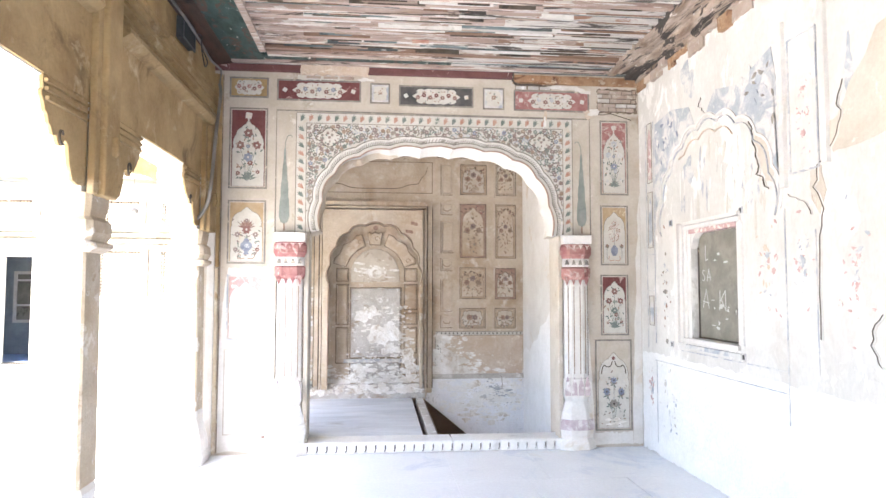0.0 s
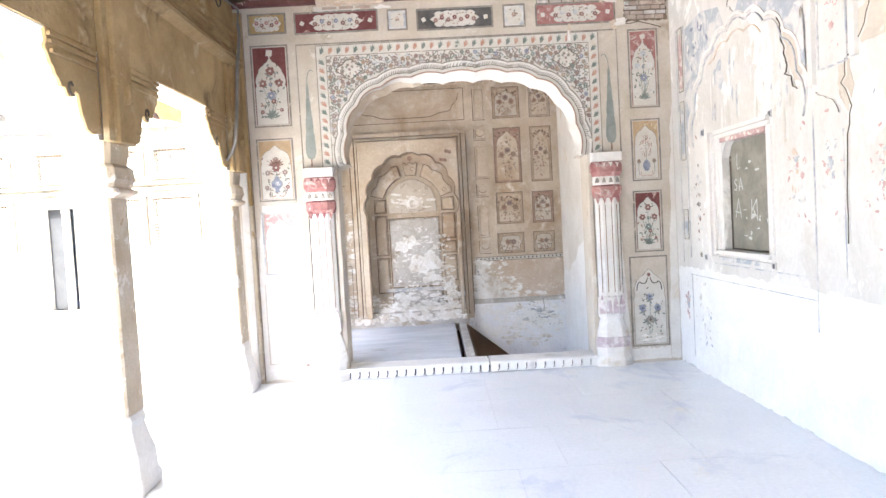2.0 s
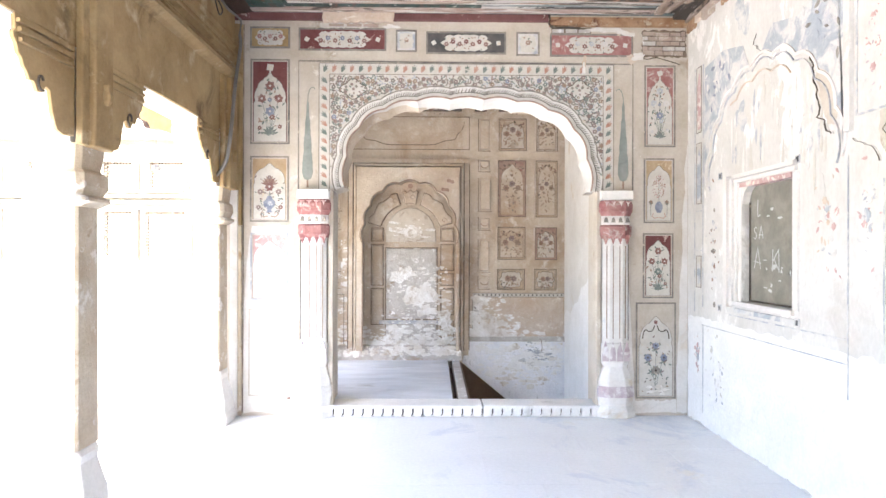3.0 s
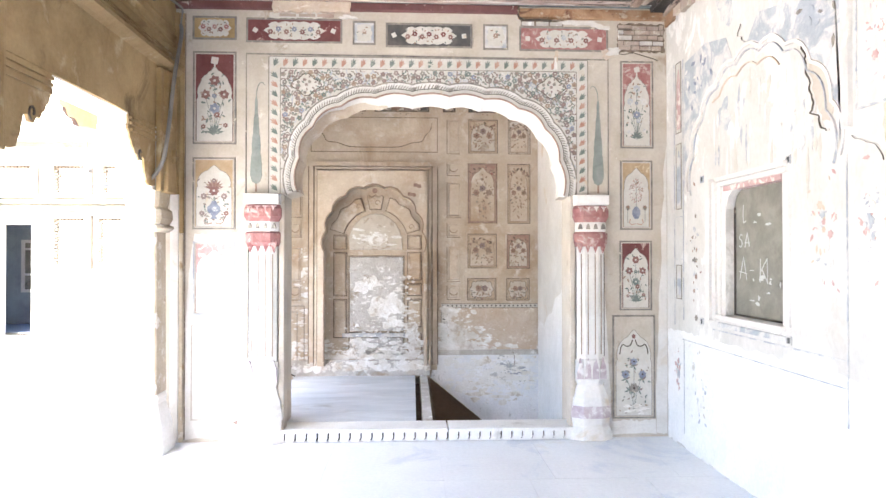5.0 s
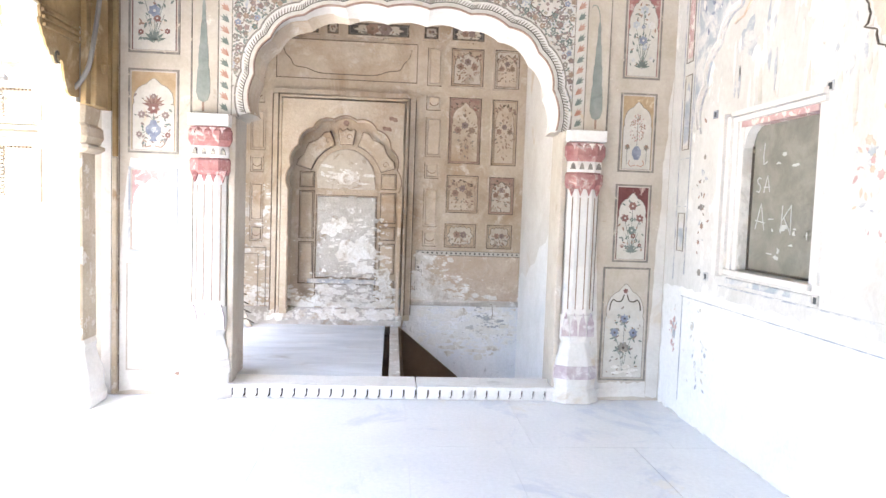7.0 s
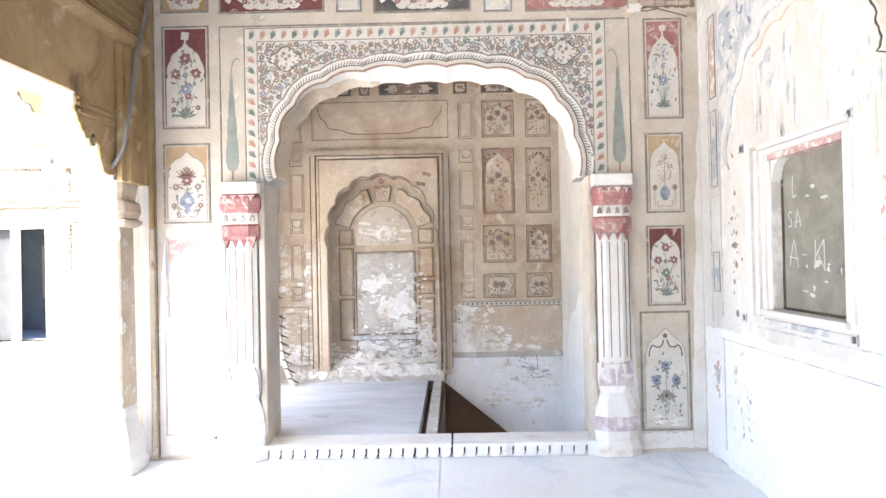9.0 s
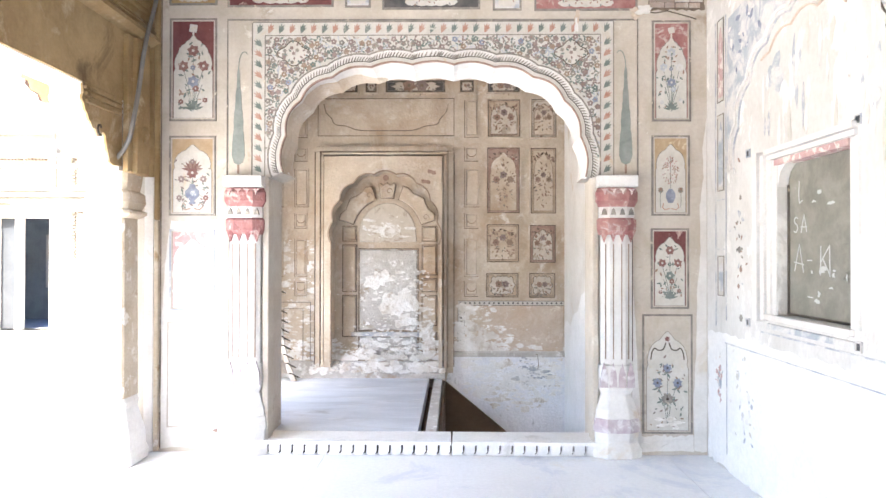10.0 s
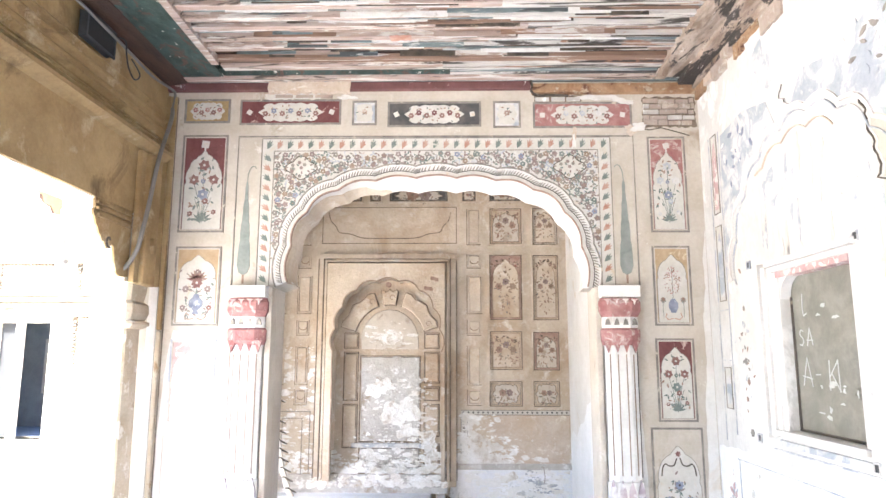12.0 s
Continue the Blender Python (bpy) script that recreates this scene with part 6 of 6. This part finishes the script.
q = Soup().box(-1.20, -0.90, 3.175, 3.335, 0.02, 0.065, 0.008)
part("housing", q, LW, STEEL, fl, bevel=0.006)
part("bezel", Soup().border(-1.205, -0.895, 3.17, 3.34, 0.016, 0.064, 0.074), LW, STEEL, fl)
part("glass", Soup().box(-1.186, -0.914, 3.188, 3.322, 0.064, 0.068), LW, SLATE, fl, "dusty glass front")
part("bracket", Soup().box(-1.10, -1.0, 3.20, 3.30, 0.0, 0.02), LW, STEEL, fl)


def cable(pts, rad, mat, label):
    c = bpy.data.curves.new("cable", "CURVE")
    c.dimensions, c.bevel_depth, c.bevel_resolution = "3D", rad, 2
    sp = c.splines.new("POLY")
    line = smooth_line(pts, 6)
    sp.points.add(len(line) - 1)
    for q_, (a, b, d) in zip(sp.points, line):
        q_.co = (a, b, d, 1)
    tmp = new("cable", c)
    me = bpy.data.meshes.new_from_object(tmp.evaluated_get(bpy.context.evaluated_depsgraph_get()))
    bpy.data.objects.remove(tmp)
    me.materials.clear()
    me.materials.append(mat)
    for q_ in me.polygons:
        q_.use_smooth = True
    return tagged(new("cable", me), label, "cable")


cable([(-1.63, -2.2, 3.33), (-1.64, -1.6, 3.31), (-1.64, -1.2, 3.31), (-1.64, -0.75, 3.29), (-1.66, -0.4, 3.29), (-1.67, -0.1, 3.33), (-1.66, -0.03, 3.31), (-1.672, -0.028, 3.2)], 0.009, CABLE, "grey cable sagging along the wall to the corner")
cable([(-1.672, -0.028, 3.2), (-1.645, -0.10, 3.08), (-1.635, -0.26, 2.76), (-1.635, -0.36, 2.40), (-1.635, -0.42, 2.22), (-1.66, -0.435, 2.08), (-1.74, -0.44, 1.965), (-1.88, -0.44, 1.925), (-2.12, -0.46, 1.915)], 0.014, CABLE, "thick grey cable hanging down the corner to the courtyard")
cable([(-1.655, -0.93, 3.30), (-1.62, -0.85, 3.32), (-1.63, -0.8, 3.25), (-1.62, -0.78, 3.17), (-1.63, -0.68, 3.14), (-1.63, -0.62, 3.2), (-1.65, -0.7, 3.27)], 0.005, BLACK_CABLE, "thin black cable looped beside the floodlight")
cable([(-1.95, -2.50, 1.93), (-2.2, -2.65, 1.925), (-2.5, -2.8, 1.93)], 0.005, CABLE, "thin grey wire leaving the column")

# small things in the courtyard
for y_, z_ in ((-0.07, 2.075), (-2.32, 2.065)):
    ob = thing("hanging_bulb", "small grey bulb holder under the eave corbel", "bulb holder", "bulb holders of the arcade")
    ri = lambda h, z: [(-2.35 + h * math.cos(i * .785), y_ + h * math.sin(i * .785), z) for i in range(8)]
    part("holder", Soup().loft([ri(.012, z_ - .03), ri(.035, z_ - .02), ri(.04, z_ + .005), ri(.02, z_ + .025)]), WORLD, CABLE, ob)
    part("cord", Soup().loft([ri(.003, z_ + .025), ri(.003, 2.36)]), WORLD, CABLE, ob)
# Dark wood colour stands in for shade on this ochre remnant.
scrap = thing("eave_board", "broken ochre remnant of a board hanging under the eave", "board remnant")
part("board", Soup().slab([(-0.28, 2.60), (-0.28, 2.48), (-0.22, 2.45), (-0.15, 2.44), (-0.13, 2.405), (-0.05, 2.40), (-0.02, 2.42), (0.03, 2.41), (0.07, 2.44), (0.085, 2.49), (0.05, 2.53), (0.08, 2.56), (0.0, 2.575), (-0.1, 2.565)], 0.0, 0.05), LEFT(-2.43), DARK_RED_WOOD, scrap, bevel=0.004)
dr = thing("drain", "small round floor drain with four dark holes", "drain")
for i in range(4):
    a = .785 + i * 1.571
    part("hole", Soup().loft([[(-2.92 + .05 * math.cos(a) + .026 * math.cos(j * .785), 2.02 + .05 * math.sin(a) + .026 * math.sin(j * .785), z) for j in range(8)] for z in (-.405, -.383)]), WORLD, BLACK_CABLE, dr)
part("plate", Soup().loft([[(-2.92 + .10 * math.cos(j * .39), 2.02 + .10 * math.sin(j * .39), z) for j in range(16)] for z in (-.60, -.39)]), WORLD, PAVING, dr)

FF = FRONT(6.0)
door = thing("door_1", "tall opening with a pale jamb, a half-open glazed leaf and a dim blue room", "door", kind="structure")
part("sill", Soup().box(DX0 - .03, DX1 + .03, DZ0 - .05, DZ0, -.3, .04), FF, MARBLE, door)
part("mullion", Soup().box(-6.74, -6.64, DZ0, DZ1, -.14, -.04), FF, CREAM, door)
pane = part("pane", Soup().box(DX0, -6.74, DZ0 + .02, DZ1 - .02, -.125, -.115), FF, SLATE, door, "dusty grey leaf")
part("head", Soup().box(DX0, DX1, DZ1 - .03, DZ1, -.2, -.02), FF, CREAM, door)
s = Soup()
s.box(-8.2, -5.0, 6.0 + 2.2, 6.0 + 2.4, -0.6, 3.2).box(-8.4, -8.2, 6.4, 9.6, -0.6, 3.2).box(-5.0, -4.8, 6.4, 9.6, -0.6, 3.2).box(-8.4, -4.8, 6.4, 9.6, 3.2, 3.4)
part("room_walls", s, WORLD, ROOM, kind="structure")
part("room_floor", Soup().box(-8.2, -5.0, 6.4, 9.4, -0.6, 0.10), WORLD, BLUE_FLOOR, kind="structure")
inner_w = thing("window_2", "inner white-framed window in the dim room", "window", kind="structure")
part("window_frame", Soup().border(-7.55, -6.75, 0.72, 1.75, .06, 0, .05).box(-7.2, -7.15, .72, 1.75, 0, .05).box(-7.5, -6.8, 1.05, 1.09, 0, .045).box(-7.5, -6.8, 1.55, 1.59, 0, .045), FRONT(8.2), WHITEWASH, inner_w)
part("pane", Soup().box(-7.49, -6.81, .78, 1.69, 0, .02), FRONT(8.2), SHUTTER, inner_w)


def niche(u0, u1, v0, v1, label="shallow arched niche with a beaded edge on the courtyard front"):
    ob = thing("niche", label, "niche", "niches of the courtyard front", "structure")
    cu, hw = (u0 + u1) / 2, (u1 - u0) / 2
    part("frame", Soup().border(u0 - .07, u1 + .07, v0 - .02, v1 + .07, .055, 0, .10), FF, FACADE, ob)
    q = Soup()
    for i in range(int((v1 - v0) / .055)):
        q.box(u0 - .012, u0 + .028, v0 + i * .055, v0 + i * .055 + .03, 0, .06)
        q.box(u1 - .028, u1 + .012, v0 + i * .055, v0 + i * .055 + .03, 0, .06)
    for i in range(int((u1 - u0) / .055)):
        q.box(u0 + i * .055, u0 + i * .055 + .03, v1 - .02, v1 + .012, 0, .06)
    # Dark beads, lines and ledge put the niche's relief shade into their colour.
    part("beading", q, FF, SOOT_SHADE, ob, "row of small beads", "stuff")
    part("arch_line", Soup().ribbon(foils(5, cu, hw * .85, v0 + (v1 - v0) * .62, (v1 - v0) * .22, .015, 2.0, 4), .014, 0, .03), FF, SOOT_SHADE, ob)
    part("shade_line", Soup().border(u0 - .085, u1 + .085, v0 - .03, v1 + .085, .008, 0, .02), FF, SOOT_SHADE, ob)
    part("ledge", Soup().box(u0 - .02, u1 + .02, v0 - .03, v0 + .004, 0, .12), FF, GRIME_SHADE, ob)


for u0, u1 in ((-9.2, -8.49), (-8.2, -7.62), (-5.74, -5.25), (-5.03, -4.32), (-4.0, -3.3)):
    niche(u0, u1, 1.24, 2.04)
for u0, u1 in ((-9.2, -8.49), (-8.2, -7.62), (-7.05, -6.12), (-5.74, -5.25), (-4.96, -4.38), (-4.0, -3.3)):
    niche(u0, u1, 2.43, 2.90)
for z, d in ((2.10, .05), (2.20, .09), (2.30, .13), (2.38, .08), (3.15, .12), (3.3, .2)):
    part("string_course", Soup().box(-12, 5, z, z + .045, 0, d), FF, FACADE, court)
for u in (-7.36, -4.05):
    part("joint", Soup().box(u, u + .03, -.1, 2.0, 0, .02), FF, CABLE, court, "thin grey downpipe line")

# ---- floor slabs, last ----
floor_ob = bpy.data.objects["floor"]
r = random.Random(15)
rows = [-0.06, -0.96, -1.66, -2.36, -3.06, -3.76, -4.46, -5.16, -5.86, -6.56, -7.26, -7.96, -8.66, -9.36]
for j in range(len(rows) - 1):
    x = -2.0 - (0.0 if j % 2 else 0.31)
    first = {0: (-1.25, -0.48, 0.30, 1.02, 1.84), 1: (-1.25, -0.48, 0.30, 0.85, 1.60), 2: (-1.5, -0.7, 0.08, 0.62, 1.38)}.get(j)
    cuts = [-2.0] + list(first or [x + 0.78 * i for i in range(1, 6)]) + [2.127]
    for a, b in zip(cuts, cuts[1:]):
        if b - a > 0.1:
            part("slab", Soup().box(a + .0009, b - .0009, rows[j + 1] + .0009, rows[j] - .0009, -0.02, r.uniform(-.0006, 0.0), 0.0008), WORLD, FLOOR, floor_ob)
